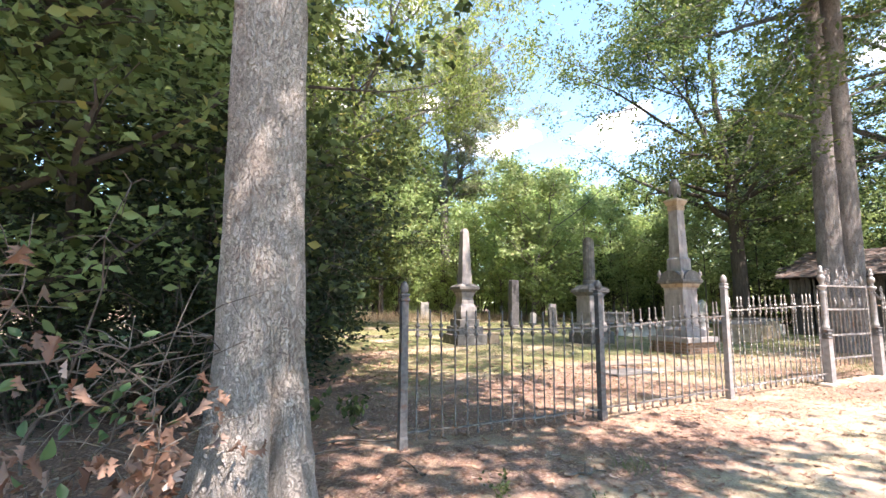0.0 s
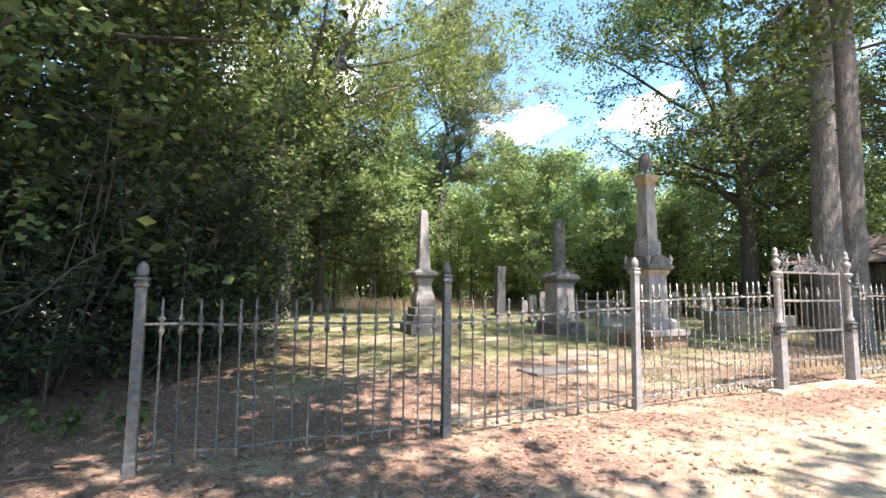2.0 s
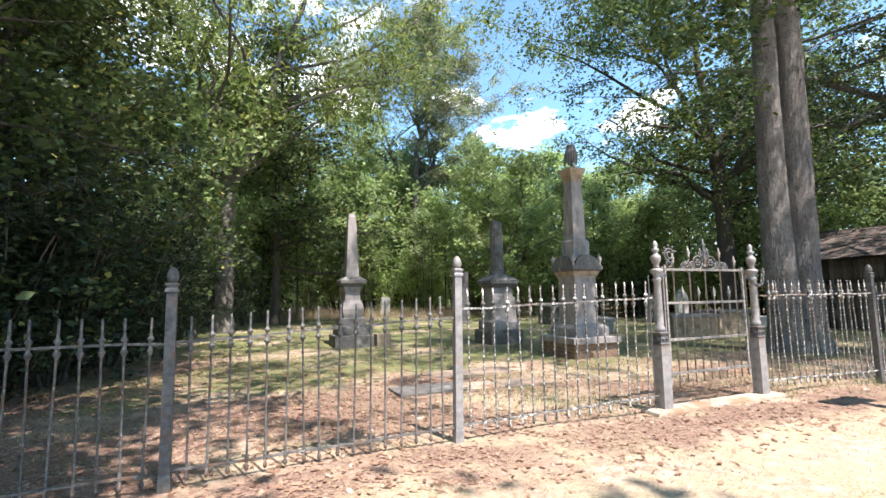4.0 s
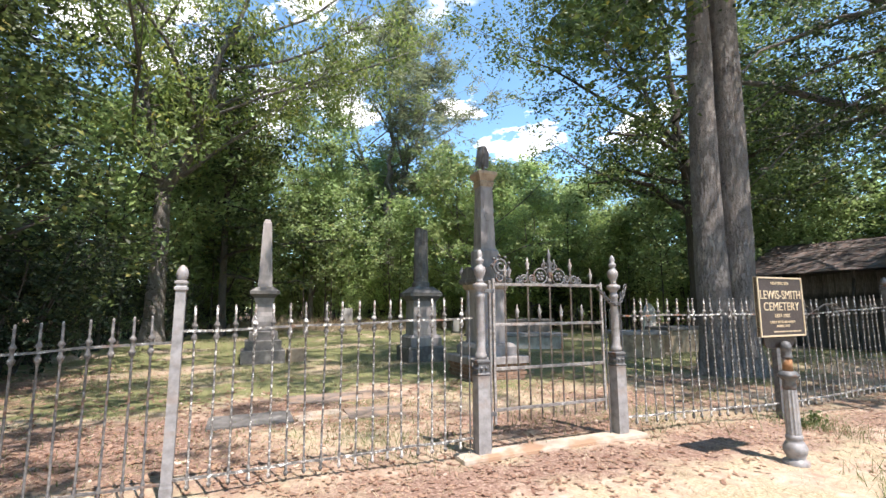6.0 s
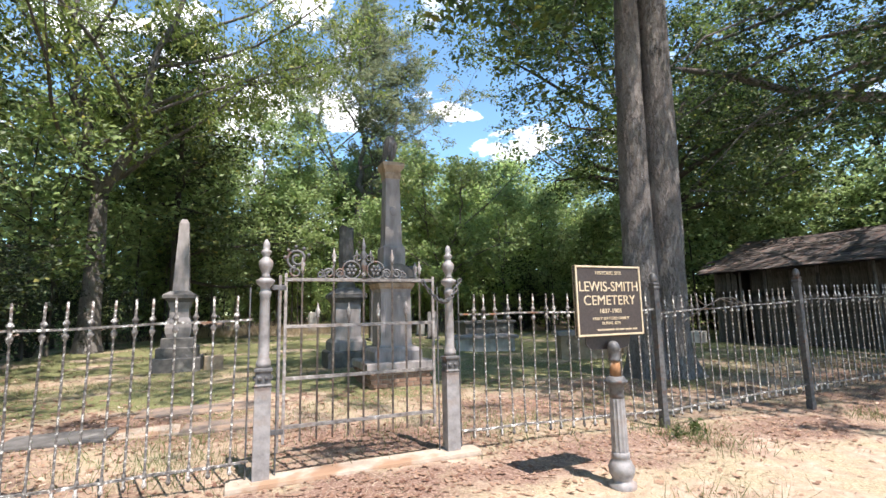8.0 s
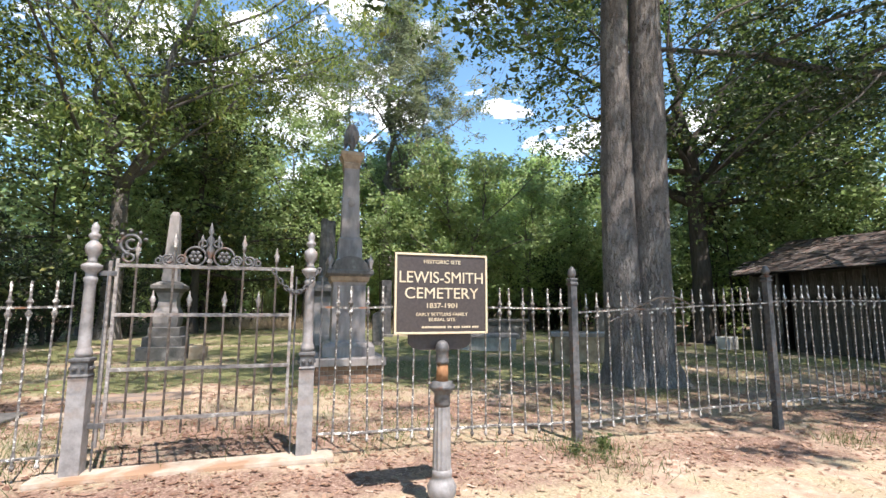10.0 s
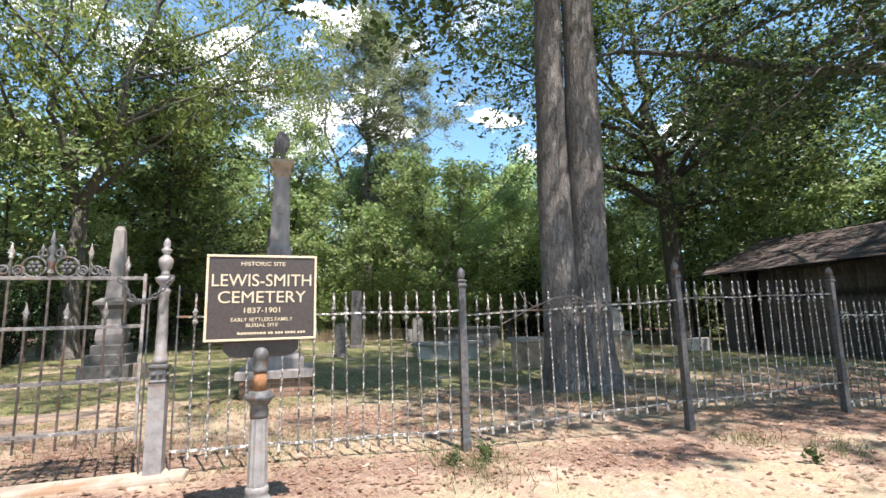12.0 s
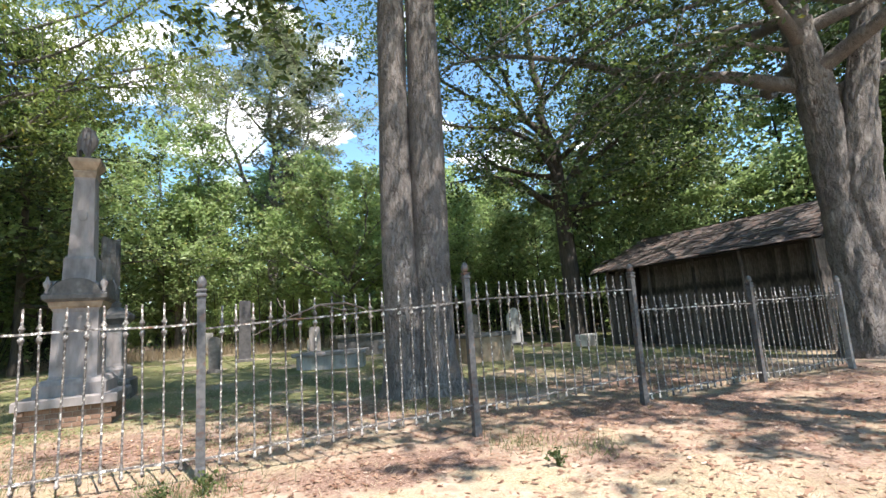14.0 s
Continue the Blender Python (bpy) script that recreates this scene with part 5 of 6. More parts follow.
def build_twin_oak():
    hang = [((0.0, 0.0, 9.6), (-1.6, -1.5, 6.1), 0.045), ((0.0, 0.0, 9.8), (-2.5, -2.3, 6.4), 0.045), ((0.0, 0.0, 10.0), (-3.1, -3.2, 6.4), 0.045),
            ((0.0, 0.0, 10.5), (-0.8, -5.0, 10.0), 0.09), ((0.0, 0.0, 11.0), (-3.6, -4.6, 10.4), 0.09), ((0.0, 0.0, 10.8), (-5.4, -2.0, 10.2), 0.09), ((0.0, 0.0, 11.4), (1.6, -5.2, 11.0), 0.09), ((0.0, 0.0, 11.8), (-2.2, -3.2, 11.6), 0.08), ((0.0, 0.0, 12.2), (-4.6, -3.4, 12.4), 0.08), ((0.0, 0.0, 12.4), (0.4, -3.4, 12.4), 0.08), ((0.0, 0.0, 10.2), (-1.9, -4.5, 9.8), 0.08), ((0.0, 0.0, 10.9), (-2.6, -3.9, 10.6), 0.08), ((0.0, 0.0, 11.6), (-1.3, -5.2, 11.8), 0.08)]
    relief = dict(furrow=0.04, sides=96, rings=170, ridges=22, flare=((radians(-115), 0.16), (radians(180), 0.18), (radians(60), 0.1), (radians(-60), 0.1)))
    t = make_tree("twin_oak", put(10.06, 13.5, 0), 19, 0.36, 11, "big grey twin-trunked oak with furrowed bark", BARK_GREY, LEAF_OAK, 0.56, 7.0, 22, 84, 0.17, 0.5, 4, flare=1.1, shape="top", fine=0.6, lean=(-0.006, 0), extra=hang, bark_relief=relief)
    f = np.linspace(0, 1, 16)
    pts = [(0.44 + 0.03 * math.sin(q * 6) + q * 0.32, 0.05, q * 16 - 0.15) for q in f]
    rad = [0.34 * (1 - 0.35 * q) * (1 + 0.16 * max(0, 1 - q * 9) ** 2) for q in f]
    part("second_trunk", furrowed(pts, rad, 5, BARK_GREY, furrow=0.04, sides=96, rings=170, ridges=22, flare=((radians(-75), 0.14), (radians(-10), 0.24), (radians(70), 0.12))), BARK_GREY, t)


build_twin_oak()
make_tree("dark_oak", put(15.78, 28.95, 0), 23, 0.5, 21, "spreading dark-trunked oak behind the graves", BARK_DARK, LEAF_OAK, 0.30, 7.4, 32, 72, 0.22, 0.55, 5, shape="wide", rise=0.4, aspect=0.6, fine=0.6, tuft=0.3, crowd=18,
          fork=(0.46, ((-0.9, -0.3, 10.8, 0.9), (3.0, 0.8, 8.0, 0.6), (-2.8, -0.6, 8.0, 0.6))), extra=(((0.0, 0.0, 5.6), (6.4, 1.0, 9.4), 0.2), ((0.0, 0.0, 6.4), (-5.6, -0.6, 8.2), 0.2), ((0.0, 0.0, 7.4), (3.5, -3.0, 10.4), 0.15), ((0.0, 0.0, 8.0), (-3.2, -2.6, 10.8), 0.15)))
make_tree("tall_pine", put(-2.6, 35.9, 10), 24.0, 0.46, 33, "tall open-crowned pine standing above the wood", BARK_GREY, LEAF_PINE, 0.42, 5.2, 34, 44, 0.42, 0.3, 4, shape="round", rise=0.6, aspect=0.15, fine=0.9, curl=0.1, flat=0.5, tuft=0.26, crowd=20,
          fork=(0.40, ((0.2, 0.0, 13.4, 0.8), (2.8, 0.5, 9.5, 0.55), (-3.0, -0.4, 9.0, 0.55))))


def build_leaning_oak():
    far = [((-0.7, 0.3, 8.2), (-7.0, 1.5, 5.0), 0.08), ((-0.6, 0.0, 7.4), (-5.5, -1.0, 5.4), 0.07), ((-0.8, 0.0, 9.0), (-8.0, 3.5, 6.4), 0.08), ((-0.6, 0.0, 8.0), (-5.0, -3.0, 6.0), 0.06),
           ((-0.9, 0.0, 9.5), (-9.0, 0.0, 7.4), 0.08)]
    relief = dict(furrow=0.10, sides=70, rings=130, ridges=9)
    t = make_tree("leaning_oak", put(19.9, 16.6, 0), 17, 0.56, 44, "old oak with a grey leaning trunk beside the shed", BARK_GREY, LEAF_SHADE, 0.38, 7.8, 26, 112, 0.15, 0.55, 4, fine=0.7, shape="wide", rise=0.35, lean=(-0.03, 0.02), flare=1.4, extra=far, bark_relief=relief)
    pts = [(0.42, -0.12, -0.1), (0.36, -0.12, 2.0), (0.2, -0.1, 3.8), (0.5, -0.15, 5.6), (1.2, -0.2, 8.5), (2.0, -0.3, 12)]
    part("second_trunk", furrowed(pts, [0.55, 0.44, 0.42, 0.34, 0.26, 0.12], 6, BARK_GREY, furrow=0.10, sides=60, rings=110), BARK_GREY, t)


build_leaning_oak()
make_tree("feathery_tree", put(-7.0, 18.5, 0), 18, 0.36, 51, "tall tree with feathery hanging yellow-green foliage", BARK_GREY, LEAF_FEATHER, 0.34, 7.2, 32, 110, 0.21, 0.5, 4, shape="wide", rise=0.45, aspect=0.34, droop=0.8, fine=0.7, flat=0.9, tuft=0.16,
          fork=(0.34, ((3.2, -0.4, 10.5, 0.75), (-2.4, 0.8, 11.0, 0.75), (0.4, -2.2, 9.5, 0.5))))
# out of view; added with its long limbs to dapple the western ground
make_tree("shade_tree", put(4.4, -2.2, 0), 14, 0.22, 61, "unseen tree added to cast dappled shade", BARK_GREY, LEAF_WOOD, 0.6, 3.8, 10, 10, 0.24, 0.5, 3,
          extra=[((0.0, 0.2, 8.4), (-0.6, 6.0, 10.4), 0.06), ((0.0, 0.2, 8.8), (-2.0, 7.2, 10.8), 0.06), ((0.0, 0.2, 8.0), (-2.6, 5.2, 10.2), 0.06), ((0.0, 0.1, 9.2), (0.2, 8.0, 11.2), 0.06)])

# trunk stands out of view; added so its crown shades fence and yard
make_tree("roadside_oak", put(16.6, 9.4, 0), 15.5, 0.3, 62, "unseen oak added to shade the fence and the yard", BARK_GREY, LEAF_OAK, 0.52, 5.6, 20, 26, 0.24, 0.5, 4, shape="wide", rise=0.4)

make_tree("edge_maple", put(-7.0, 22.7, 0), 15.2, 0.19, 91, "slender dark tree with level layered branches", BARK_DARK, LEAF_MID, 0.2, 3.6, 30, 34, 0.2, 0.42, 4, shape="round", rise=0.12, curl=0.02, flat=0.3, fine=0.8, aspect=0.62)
make_tree("pale_tree", put(-6.9, 32.4, 0), 15.5, 0.17, 92, "pale airy tree of the wood's edge", BARK_GREY, LEAF_LIGHT, 0.3, 3.0, 24, 30, 0.22, 0.45, 4, rise=0.7, fine=0.6, fork=(0.42, ((1.2, 0.3, 7.6, 0.7), (-1.3, -0.2, 7.0, 0.7))))
make_tree("light_tree", put(3.7, 31.6, 0), 11.5, 0.16, 93, "light green broadleaf tree leafed almost to the ground", BARK_GREY, LEAF_LIGHT, 0.1, 3.3, 26, 40, 0.21, 0.42, 4, rise=0.5, fine=0.6, aspect=0.62, fork=(0.34, ((1.3, 0.3, 6.2, 0.75), (-1.1, -0.4, 6.6, 0.75))))

# ---- the wood around ----
rng_w = random.Random(12)
W_LABEL = "slender broadleaf tree of the surrounding wood"
G_T, G_B = "trees of the wood", "bushes of the wood"
proto = [make_tree("wood_tree", put(-14, 33, 0), 16, 0.2, 70, W_LABEL, BARK_DARK, LEAF_WOOD, 0.16, 3.7, 20, 22, 0.30, 0.5, 4, group=G_T, aspect=0.62, crowd=11),
         make_tree("wood_tree", put(6, 44, 0), 15, 0.2, 71, W_LABEL, BARK_GREY, LEAF_LIGHT, 0.12, 4.0, 20, 22, 0.30, 0.52, 4, group=G_T, aspect=0.62, crowd=11, fork=(0.4, ((1.2, 0.5, 8.0, 0.7), (-1.0, -0.4, 7.0, 0.7)))),
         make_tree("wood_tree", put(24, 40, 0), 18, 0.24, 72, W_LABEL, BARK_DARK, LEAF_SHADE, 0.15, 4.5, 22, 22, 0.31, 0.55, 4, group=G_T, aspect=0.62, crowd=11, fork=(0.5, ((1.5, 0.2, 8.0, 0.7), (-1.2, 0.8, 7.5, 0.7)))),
         make_tree("wood_tree", put(-9, 13, 0), 15, 0.2, 73, "dense tree at the wood's edge with shade in its leaf colour", BARK_DARK, LEAF_MID, 0.1, 4.2, 26, 34, 0.20, 0.5, 4, group=G_T, shape="cone", aspect=0.6, rise=0.25, curl=0.0, fine=0.5)]
bushes = [make_bush("wood_bush", put(-10, 27, 0), 3.8, 4.4, 81, "leafy green bush at the wood's edge", LEAF_WOOD, 90, 28, 0.22, G_B, spread=0.3),
          make_bush("wood_bush", put(9, 39, 0), 4.4, 4.8, 82, "bright green bush at the wood's edge", LEAF_LIGHT, 90, 28, 0.22, G_B, spread=0.32),
          make_bush("wood_bush", put(-5.4, 9.5, 0), 3.6, 4.0, 83, "bush at the wood's edge with the thicket's shade in its leaf colour", LEAF_THICKET_SHADE, 126, 48, 0.115, G_B, spread=0.27)]
# bush behind the shed, darkened by its leaf colour to stand in shade
shade_bush = make_bush("wood_bush", put(27, 31, 0), 3.8, 4.4, 84, "bush of the wood with shade put into its leaf colour", LEAF_SHADE, 90, 28, 0.22, G_B, spread=0.3)
sapling = make_tree("sapling", put(13.0, 33.0, 0), 7.5, 0.055, 76, "thin bare-stemmed sapling in the shade of the wood", BARK_DARK, LEAF_WOOD, 0.42, 1.7, 9, 14, 0.22, 0.32, 3, group="saplings of the wood", sides=5, crowd=7, fine=0.25)


def scatter(kinds, spots, lo, hi):
    for x, y in spots:
        k = rng_w.choice(kinds)
        copy_thing(k, put(x, y, rng_w.uniform(0, 360), rng_w.uniform(lo, hi)))


def strip(x0, y0, x1, y1, n, w):
    return [(x0 + (x1 - x0) * (i + rng_w.random()) / n + rng_w.uniform(-w, w), y0 + (y1 - y0) * (i + rng_w.random()) / n + rng_w.uniform(-w, w)) for i in range(n)]


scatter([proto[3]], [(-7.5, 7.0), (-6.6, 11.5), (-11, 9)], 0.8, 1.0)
scatter([proto[0], proto[1]], strip(-11, 21, -15, 36, 5, 1.5), 0.7, 1.0)
scatter([proto[0], proto[1]], strip(-13, 38, 8, 46, 9, 2.0), 0.7, 0.95)
scatter([proto[1], proto[0]], strip(5, 43, 22, 42, 6, 2.0), 0.7, 0.95)
scatter([proto[2], proto[2], proto[0]], strip(20, 38, 37, 22, 9, 2.0), 0.75, 1.0)
scatter(proto[:3], strip(-14, 52, 26, 52, 5, 2.5) + strip(32, 40, 44, 18, 2, 2.5), 0.8, 1.0)
scatter([proto[1], proto[0]], [(-8.5, 25), (1.6, 33.5), (7.4, 34.5), (10.2, 36), (13, 37), (-7.0, 32.5)], 0.4, 0.66)
scatter([proto[2], proto[1]], strip(28, 12, 36, 0, 2, 2) + strip(-14, -8, 20, -18, 4, 3), 0.8, 1.0)
scatter([proto[3]], [(-5.2, 8.8), (-5.6, 5.2)], 0.7, 0.8)
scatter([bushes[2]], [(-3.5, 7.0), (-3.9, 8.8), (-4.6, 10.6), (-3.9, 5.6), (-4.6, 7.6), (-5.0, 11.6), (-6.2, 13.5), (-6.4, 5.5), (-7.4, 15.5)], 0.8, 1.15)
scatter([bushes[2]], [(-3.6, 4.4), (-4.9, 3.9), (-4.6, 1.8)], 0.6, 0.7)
small = make_tree("wood_tree", put(-5.4, 3.4, 0), 9.5, 0.1, 74, "small-leaved understorey tree at the wood's edge", BARK_DARK, LEAF_WOOD, 0.14, 2.6, 24, 46, 0.135, 0.36, 4, group=G_T, aspect=0.55)
scatter([small], [(-6.6, 1.4)], 0.9, 1.0)
scatter([bushes[0], bushes[0], bushes[2]], strip(-8, 17, -11, 31, 8, 1.0), 0.7, 1.1)
scatter([bushes[0], bushes[1], bushes[1]], strip(-10, 33, 9, 37.5, 14, 1.2), 0.5, 1.2)
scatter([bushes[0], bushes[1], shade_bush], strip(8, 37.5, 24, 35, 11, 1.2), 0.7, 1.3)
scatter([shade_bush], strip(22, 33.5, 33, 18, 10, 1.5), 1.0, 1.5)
scatter([sapling], strip(9, 33.5, 27, 27, 20, 1.3) + strip(-9, 30, 6, 35, 12, 1.2) + strip(-7.5, 16, -8.5, 27, 6, 0.8), 0.7, 1.25)
scatter([bushes[0], bushes[1]], strip(-16, 43, 26, 43, 10, 1.5) + strip(-15, 20, -17, 40, 4, 1.0), 1.0, 1.5)


def far_wood():
    """The wood going on behind: trunks and leaves joined, too far and thick to tell apart."""
    rng = np.random.default_rng(9)
    verts, faces, centres = [], [], []
    for k in range(110):
        a = math.radians(-8 + 186 * k / 109 + rng.uniform(-0.6, 0.6))
        r = rng.uniform(48, 58)
        x, y = 4 + r * math.cos(a), 6 + r * math.sin(a)
        g, h = float(ground_z(x, y)) - 0.2, rng.uniform(9, 15)
        tube([(x, y, g), (x + rng.normal() * 0.3, y, g + h * 0.5), (x + rng.normal() * 0.6, y, g + h)], [0.17, 0.12, 0.03], 5, verts, faces)
        for q in range(76):
            f = rng.uniform(0.02, 1.0) if q < 56 else rng.uniform(0.0, 0.2)
            w = 2.3 * math.sin(math.pi * (0.25 + 0.7 * f))
            centres.append((x + rng.normal() * w, y + rng.normal() * w * 0.6, g + 0.4 + f * h))
    t = thing("far_wood", Matrix.Identity(4), "thick green wood closing the view beyond the graves", "wood", kind="stuff")
    part("trunks", mesh_of("trunks", verts, faces, BARK_DARK, True), BARK_DARK, t)["kind"] = "stuff"
    part("foliage", leaves_mesh("foliage", centres, 0.6, 10, 0.62, LEAF_WOOD, rng, 0.7, 0.62), LEAF_WOOD, t)["kind"] = "stuff"


far_wood()


# ---- ground cover ----
def spots_where(density, u0, u1, v0, v1, n, rng):
    """n places in a stretch of the plan, thick where density is high."""
    u, v = rng.uniform(u0, u1, n * 4), rng.uniform(v0, v1, n * 4)
    x = ORIGIN[0] + u * CU - v * SU
    y = ORIGIN[1] + u * SU + v * CU
    keep = rng.uniform(0, 1, n * 4) < density(x, y)
    return x[keep][:n], y[keep][:n]


def patch(x, y, k=1.0, p=0.0):
    return 0.5 + 0.25 * np.sin(x * 1.7 * k + p) * np.sin(y * 1.3 * k + 2 * p) + 0.25 * np.sin(x * 0.63 * k - y * 0.9 * k + p)


def blades(name, x, y, low, high, width, mat, rng, label, lie=0.45):
    """Grass: each blade one thin leaning triangle."""
    n = len(x)
    z = ground_z(x, y) - 0.005
    h = rng.uniform(low, high, n)
    a = rng.uniform(0, 6.283, n)
    ln = rng.normal(0, lie, (n, 2)) * h[:, None]
    wv = np.stack([np.cos(a), np.sin(a)], 1) * width
    v = np.zeros((n, 3, 3))
    b = np.stack([x, y], 1)
    v[:, 0, :2], v[:, 1, :2], v[:, 2, :2] = b - wv, b + wv, b + ln
    v[:, 0, 2] = v[:, 1, 2] = z
    v[:, 2, 2] = z + h * 0.9
    me = bpy.data.meshes.new(name)
    me.vertices.add(n * 3)
    me.vertices.foreach_set("co", v.reshape(-1))
    me.loops.add(n * 3)
    me.loops.foreach_set("vertex_index", np.arange(n * 3))
    me.polygons.add(n)
    me.polygons.foreach_set("loop_start", np.arange(n) * 3)
    me.materials.append(mat)
    me.update(calc_edges=True)
    tagged(new(name, me), label, "grass", kind="stuff")


def fallen(name, x, y, size, mat, rng, label):
    """Fallen leaves: small curled lobed plates lying at all angles."""
    n = len(x)
    c = np.stack([x, y, ground_z(x, y) + rng.uniform(0.002, 0.009, n)], 1)
    a = rng.uniform(0, 6.283, n)
    L = size * rng.uniform(0.5, 1.3, n)
    tilt = rng.normal(0, 0.15, (n, 2))
    ring = np.array([(-0.5, 0.0), (-0.2, 0.26), (0.12, 0.2), (0.3, 0.3), (0.5, 0.0), (0.25, -0.27), (0.05, -0.18), (-0.25, -0.27)])
    curl = np.array([0.10, 0.05, 0.0, 0.08, 0.14, 0.06, 0.0, 0.07])
    m = len(ring)
    v = np.zeros((n, m, 3))
    wid = rng.uniform(0.6, 1.1, n)[:, None]
    px, py = ring[:, 0][None] * L[:, None], ring[:, 1][None] * L[:, None] * wid
    v[:, :, 0] = c[:, :1] + px * np.cos(a)[:, None] - py * np.sin(a)[:, None]
    v[:, :, 1] = c[:, 1:2] + px * np.sin(a)[:, None] + py * np.cos(a)[:, None]
    v[:, :, 2] = c[:, 2:3] + px * tilt[:, :1] + py * tilt[:, 1:] + curl[None] * L[:, None] * rng.uniform(0.0, 1.4, n)[:, None]
    me = bpy.data.meshes.new(name)
    me.vertices.add(n * m)
    me.vertices.foreach_set("co", v.reshape(-1))
    me.loops.add(n * m)
    me.loops.foreach_set("vertex_index", np.arange(n * m))
    me.polygons.add(n)
    me.polygons.foreach_set("loop_start", np.arange(n) * m)
    me.materials.append(mat)
    me.update(calc_edges=True)
    tagged(new(name, me), label, "leaves", kind="stuff")


rg = np.random.default_rng(77)
fallen("leaf_litter", *spots_where(lambda x, y: np.clip(litter_at(x, y) * 1.6 - 0.22, 0.002, 1), -10, 15, -7, 9, 40000, rg), 0.062, LEAF_DEAD, rg, "brown fallen leaves strewn over the ground")
fallen("leaf_litter", *spots_where(lambda x, y: np.clip(litter_at(x, y) + 0.05, 0, 1), -12, 18, 3, 24, 12000, rg), 0.10, LEAF_DEAD, rg, "brown fallen leaves among the graves")
blades("dry_grass", *spots_where(lambda x, y: np.clip(1.0 - litter_at(x, y) * 1.4, 0.05, 1) * np.clip(patch(x, y, 1.4) * 1.5 - 0.1, 0.12, 1), -9, 15, -6.5, 1, 150000, rg), 0.015, 0.05, 0.003, GRASS_DRY, rg, "short dry straw-coloured grass outside the fence", 1.5)
blades("dry_grass", *spots_where(lambda x, y: np.clip(1.0 - litter_at(x, y) * 1.4, 0.05, 1) * np.clip(patch(x, y, 1.2, 2.0) * 1.5 - 0.2, 0.08, 1), -10, 15, 0.3, 9, 60000, rg), 0.02, 0.06, 0.0035, GRASS_DRY, rg, "dry straw-coloured grass between the graves", 1.0)
blades("green_grass", *spots_where(lambda x, y: np.clip(grass_at(x, y) * 2.2, 0, 1) * np.clip(patch(x, y, 1.1, 1.0) * 1.8 - 0.4, 0.05, 1), -11, 18, 0.3, 24, 90000, rg), 0.02, 0.085, 0.004, GRASS_GREEN, rg, "patchy green grass between the graves")
gx, gy = [], []
for cx, cy, n, r in ((8.75, 6.9, 300, 0.2), (8.5, 6.55, 200, 0.16), (8.98, 9.0, 340, 0.22), (9.3, 8.7, 180, 0.25), (4.6, 7.4, 300, 0.35), (4.0, 7.9, 240, 0.4), (11.7, 10.2, 160, 0.15), (1.0, 3.2, 60, 0.1), (12.3, 9.9, 120, 0.14), (9.9, 6.1, 140, 0.3), (7.2, 8.9, 300, 0.4), (5.9, 8.7, 240, 0.4)):
    gx.append(rg.normal(cx, r, n)), gy.append(rg.normal(cy, r, n))
blades("grass_tuft", np.concatenate(gx), np.concatenate(gy), 0.05, 0.2, 0.0035, GRASS_GREEN, rg, "taller tufts of grass along the fence")


def lobed_leaves(name, centres, per, size, mat, rng, lobes=True, spread=0.06):
    """Hanging leaves with a lobed or oval outline, curled along the midrib."""
    c = np.repeat(np.asarray(centres), per, axis=0)
    n = len(c)
    c = c + rng.normal(0, spread, (n, 3))
    half = [(0.12, 0.10), (0.26, 0.30), (0.38, 0.14), (0.52, 0.34), (0.64, 0.15), (0.8, 0.22)] if lobes else [(0.1, 0.12), (0.25, 0.22), (0.45, 0.27), (0.65, 0.23), (0.8, 0.14), (0.92, 0.06)]
    ring = [(0.0, 0.0)] + half + [(1.0, 0.0)] + [(a, -b) for a, b in half[::-1]]
    ring = np.array(ring)
    m = len(ring)
    d = rng.normal(0, 1, (n, 3)) * (0.6, 0.6, 0.5) + (0, 0, -0.9 if lobes else 0.1)
    d /= np.linalg.norm(d, axis=1)[:, None]
    s = np.cross(d, rng.normal(0, 1, (n, 3)))
    s /= np.linalg.norm(s, axis=1)[:, None]
    nn = np.cross(s, d)
    L = (size * rng.uniform(0.6, 1.3, n))[:, None, None]
    k = rng.uniform(0.4, 2.4, n)[:, None, None] * (1.0 if lobes else 0.4)
    along, side = ring[:, 0][None, :, None], ring[:, 1][None, :, None]
    v = c[:, None] + L * (along * d[:, None] + side * s[:, None] + (k * (np.abs(side) * 0.9 - 0.35 * along ** 2)) * nn[:, None])
    mid = c[:, None] + L * (0.5 * d[:, None] - 0.09 * k * nn[:, None])
    v = np.concatenate([v, mid], 1)
    faces = []
    for q in range(n):
        o = q * (m + 1)
        faces += [(o + i, o + (i + 1) % m, o + m) for i in range(m)]
    return mesh_of(name, v.reshape(-1, 3).tolist(), faces, mat, True)


blades("dry_weeds", *spots_where(lambda x, y: np.clip(patch(x, y, 0.6) * 1.5 - 0.3, 0, 1), -12, 14, 21, 27, 7000, rg), 0.2, 0.85, 0.012, GRASS_DRY, rg, "tall dry weeds along the wood's edge")

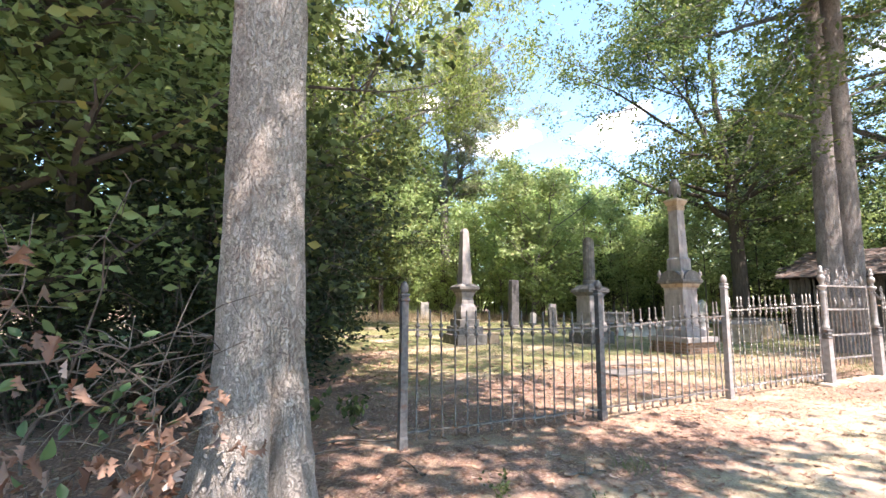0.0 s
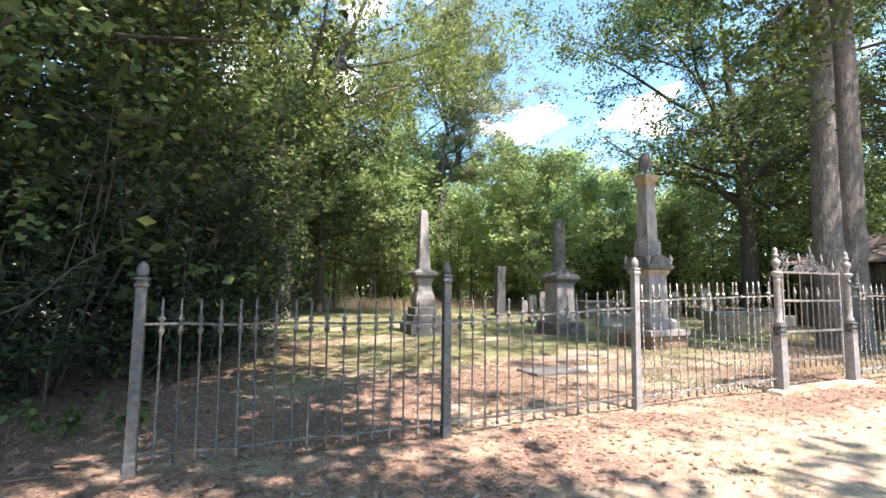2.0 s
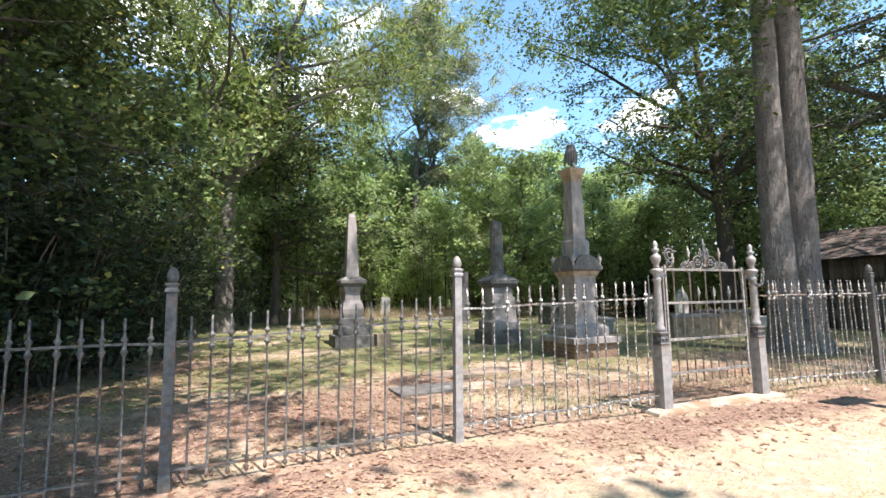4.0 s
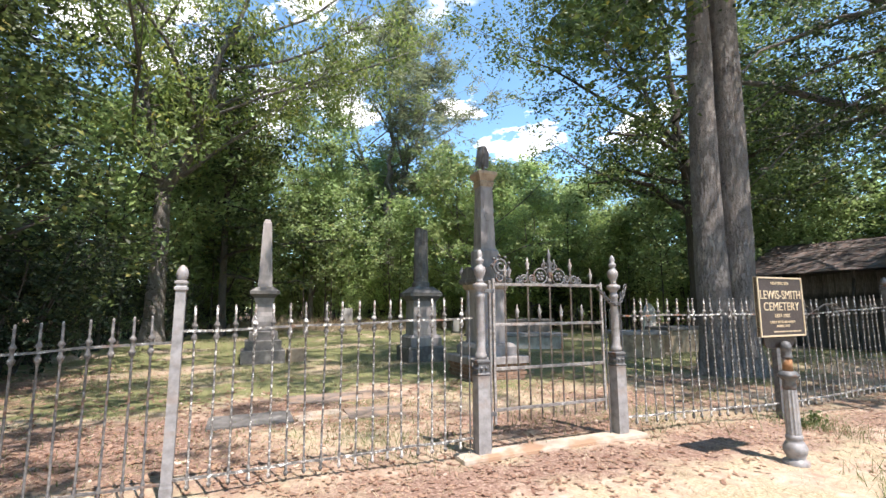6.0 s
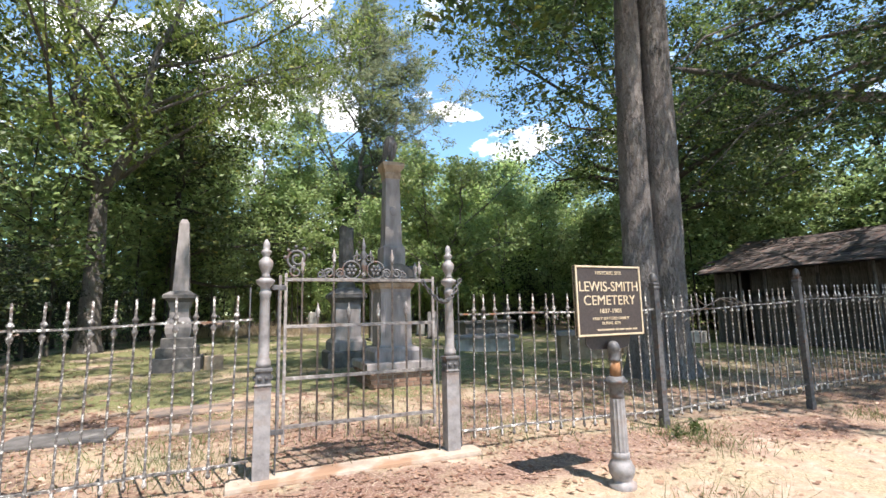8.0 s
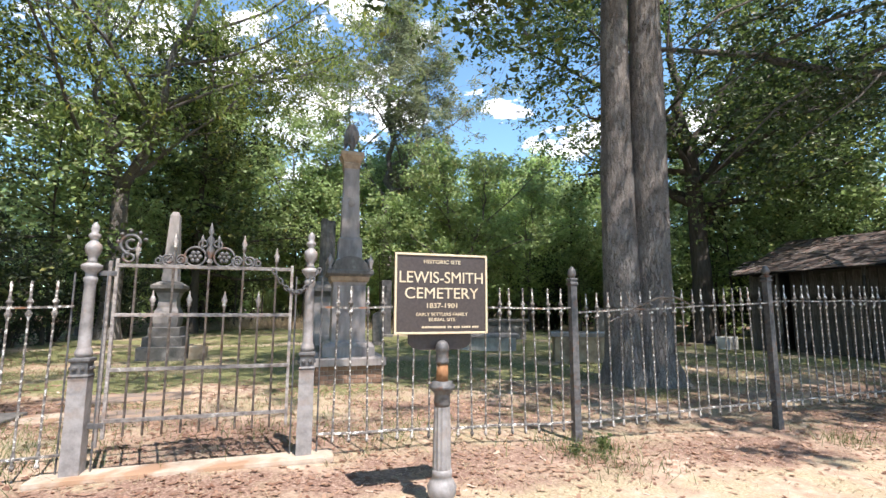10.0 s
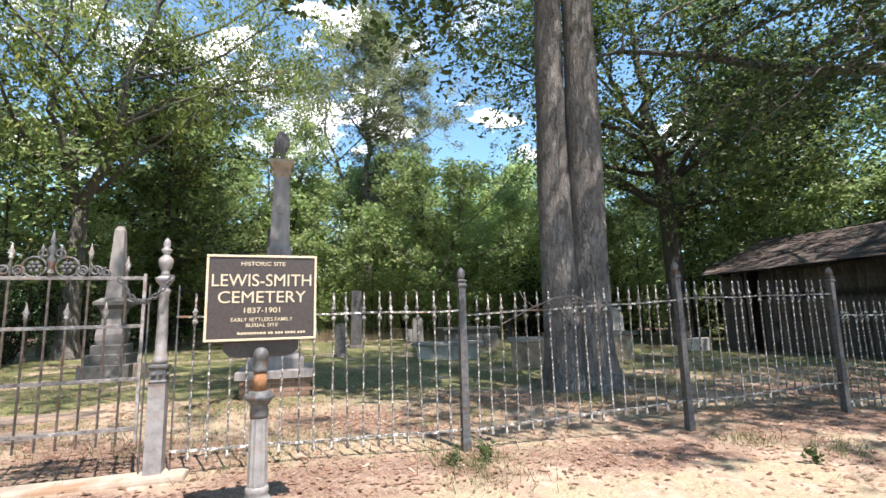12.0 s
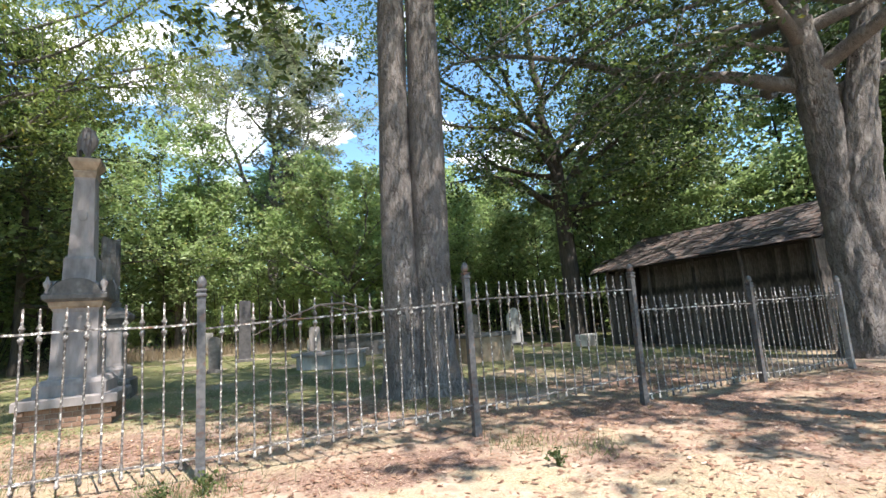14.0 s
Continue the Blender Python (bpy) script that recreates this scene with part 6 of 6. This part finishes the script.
# ---- dead brush and twigs under the near tree ----
def dead_branch(name, p0, p1, r0, n_leaf, seed, label, leaf_mat, leaf_size, drop=0.25):
    rng = np.random.default_rng(seed)
    t = thing(name, Matrix.Translation(p0), label, "branch", "dead brush")
    d = Vector(p1) - Vector(p0)
    vs, fs, cs = [], [], []
    lp = [d * (j / 6) + Vector((rng.normal(), rng.normal(), rng.normal())) * 0.03 * d.length * (j > 0) for j in range(7)]
    tube(lp, [r0 * (1 - 0.13 * j) for j in range(7)], 5, vs, fs, 0.1, rng)
    for j in range(1, 7):
        for _ in range(3):
            b = lp[j] + Vector((rng.normal(), rng.normal(), rng.normal() * 0.8 - 0.1)) * 0.2
            tube([lp[j], lp[j].lerp(b, 0.5) + Vector((0, 0, 0.03)), b], [r0 * 0.4, r0 * 0.3, 0.002], 4, vs, fs)
            cs.append(tuple(b - Vector((0, 0, drop * 0.4))))
    part("bough", mesh_of("bough", vs, fs, TWIG, True), TWIG, t)["kind"] = "stuff"
    if n_leaf:
        part("dead_foliage", lobed_leaves("dead_foliage", cs, max(1, n_leaf // len(cs)), leaf_size, leaf_mat, rng, leaf_mat is not LEAF_SPRIG), leaf_mat, t)["kind"] = "stuff"


LEAF_SPRIG = leaf_material("sprig_leaf", (0.04, 0.085, 0.035), (0.075, 0.14, 0.06), (0.16, 0.2, 0.07), 0.4)
LEAF_PALE_DEAD = leaf_material("bleached_dead_leaf", (0.09, 0.038, 0.02), (0.20, 0.125, 0.09), (0.36, 0.31, 0.28), 0.25, 0.75)
D_L, D_B = "dead branch hung with curled brown leaves", "bare dry branch in the thicket"
for k, (p0, p1, n_leaf) in enumerate((((-2.05, 1.45, 0.0), (-1.72, 1.35, 0.85), 72), ((-1.95, 1.3, 0.0), (-1.6, 1.2, 0.62), 54), ((-2.35, 1.2, 0.0), (-2.0, 1.05, 0.5), 54), ((-2.6, 1.15, 0.0), (-2.2, 0.95, 0.45), 54),
                                      ((-2.15, 0.95, 0.0), (-1.8, 0.85, 0.36), 36), ((-2.8, 1.35, 0.4), (-2.3, 1.15, 1.42), 18), ((-1.7, 1.0, 0.0), (-1.4, 1.0, 0.3), 36))):
    dead_branch("dead_branch", p0, p1, 0.009, n_leaf * 2, k + 1, D_L, LEAF_PALE_DEAD, 0.085)
for k, (p0, p1, r0) in enumerate((((-3.0, 1.8, 0.9), (-1.6, 1.6, 1.15), 0.010), ((-3.0, 1.6, 0.5), (-1.5, 1.75, 1.02), 0.009), ((-3.2, 2.4, 0.0), (-1.9, 2.0, 1.0), 0.011), ((-3.6, 2.6, 0.0), (-2.6, 2.2, 2.1), 0.013),
                                  ((-3.3, 5.2, 0.0), (-2.7, 5.0, 2.6), 0.015), ((-4.2, 6.0, 1.6), (-2.4, 5.6, 2.6), 0.013), ((-3.4, 6.8, 0.0), (-2.3, 6.2, 1.8), 0.012), ((-3.1, 4.3, 0.9), (-1.9, 4.6, 1.7), 0.012),
                                  ((-3.5, 7.4, 2.2), (-2.2, 7.2, 3.0), 0.014), ((-3.0, 3.3, 0.3), (-1.9, 3.0, 1.3), 0.011))):
    dead_branch("dead_branch", p0, p1, r0, 0, k + 20, D_B, TWIG, 0.1)
dead_branch("green_sprig", (-2.5, 1.7, 0.6), (-1.78, 1.45, 0.98), 0.006, 36, 42, "green leafy sprig beside the tree trunk", LEAF_SPRIG, 0.08)
dead_branch("green_sprig", (-2.9, 1.3, 1.0), (-2.35, 1.2, 1.4), 0.006, 36, 43, "green leafy sprig beside the tree trunk", LEAF_SPRIG, 0.08)


def stick(x, y, ln, turn, seed):
    rng = np.random.default_rng(seed)
    t = thing("fallen_stick", pose(x, y, float(ground_z(x, y)) + 0.012, 0, 0, turn), "thin fallen stick on the leaf litter", "stick", "fallen sticks")
    vs, fs = [], []
    tube([(ln * j / 5, rng.normal() * 0.03, abs(rng.normal()) * 0.015) for j in range(6)], [0.012, 0.011, 0.01, 0.008, 0.006, 0.004], 5, vs, fs, 0.1, rng)
    tube([(ln * 0.5, 0, 0.01), (ln * 0.65, 0.12, 0.05)], [0.007, 0.003], 4, vs, fs)
    part("twig", mesh_of("twig", vs, fs, TWIG, True), TWIG, t)


for k, (x, y, ln, a) in enumerate(((-1.0, 2.2, 0.6, 20), (-0.9, 1.7, 0.5, 70), (-1.7, 3.6, 0.9, 15), (-0.6, 2.9, 0.4, 140), (-1.5, 4.2, 0.7, 100), (0.4, 3.0, 0.35, 10), (-0.4, 2.0, 0.6, 160), (-1.9, 3.1, 0.8, 40))):
    stick(x, y, ln, a, k)

# ---- small things ----
def draped_branch():
    t = thing("fallen_branch", at(4.95, -0.03), "pale dead branch caught on top of the fence", "branch")
    vs, fs = [], []
    tube([(-0.35, 0, 1.17), (0.0, -0.02, 1.33), (0.25, -0.02, 1.42), (0.5, 0.0, 1.43), (0.68, 0.02, 1.37), (0.8, 0.03, 1.27)], [0.004, 0.008, 0.011, 0.011, 0.008, 0.004], 6, vs, fs)
    tube([(0.25, -0.02, 1.42), (0.45, -0.05, 1.36), (0.62, -0.06, 1.36)], [0.006, 0.005, 0.003], 5, vs, fs)
    tube([(0.0, -0.02, 1.33), (-0.1, 0.02, 1.42), (-0.13, 0.02, 1.5)], [0.005, 0.004, 0.003], 5, vs, fs)
    part("bough", mesh_of("bough", vs, fs, TWIG, True), TWIG, t)


draped_branch()
for k, (x, y, a) in enumerate(((13.9, 25.2, 20), (14.15, 25.4, 70), (13.7, 25.5, 120), (14.0, 25.75, 5), (13.85, 25.35, 50))):
    b = part("loose_brick", box(bmesh.new(), 0, 0, 0, 0.22, 0.11, 0.075, 0.006), BRICK)
    b.matrix_basis = pose(x, y, float(ground_z(x, y)) + (0.075 if k == 4 else 0.0), 0, 0, a)
    tagged(b, "loose old red brick lying among the graves", "brick", "loose bricks")


def weed(x, y, h, seed):
    rng = np.random.default_rng(seed)
    t = thing("weed", put(x, y, seed * 40), "small leafy green weed growing at the fence", "weed", "weeds at the fence")
    vs, fs, cs = [], [], []
    for k in range(5):
        e = Vector((rng.normal() * 0.4 * h, rng.normal() * 0.4 * h, h * rng.uniform(0.6, 1.0)))
        tube([(0, 0, -0.02), e * 0.5 + Vector((0, 0, 0.1 * h)), e], [0.004, 0.003, 0.0015], 4, vs, fs)
        cs += [tuple(e), tuple(e * 0.7), tuple(e * 0.45)]
    part("stalk", mesh_of("stalk", vs, fs, GRASS_GREEN, True), GRASS_GREEN, t)
    part("foliage", lobed_leaves("foliage", cs, 4, h * 0.3, LEAF_MID, rng, False, 0.02), LEAF_MID, t)


for k, (x, y, h) in enumerate(((11.95, 9.55, 0.15), (8.95, 8.85, 0.12), (-0.1, 2.6, 0.12), (0.5, 2.2, 0.15), (0.7, 1.75, 0.13), (9.15, 9.05, 0.16), (-1.6, 4.4, 0.3), (-2.1, 4.2, 0.35))):
    weed(x, y, h, k + 1)
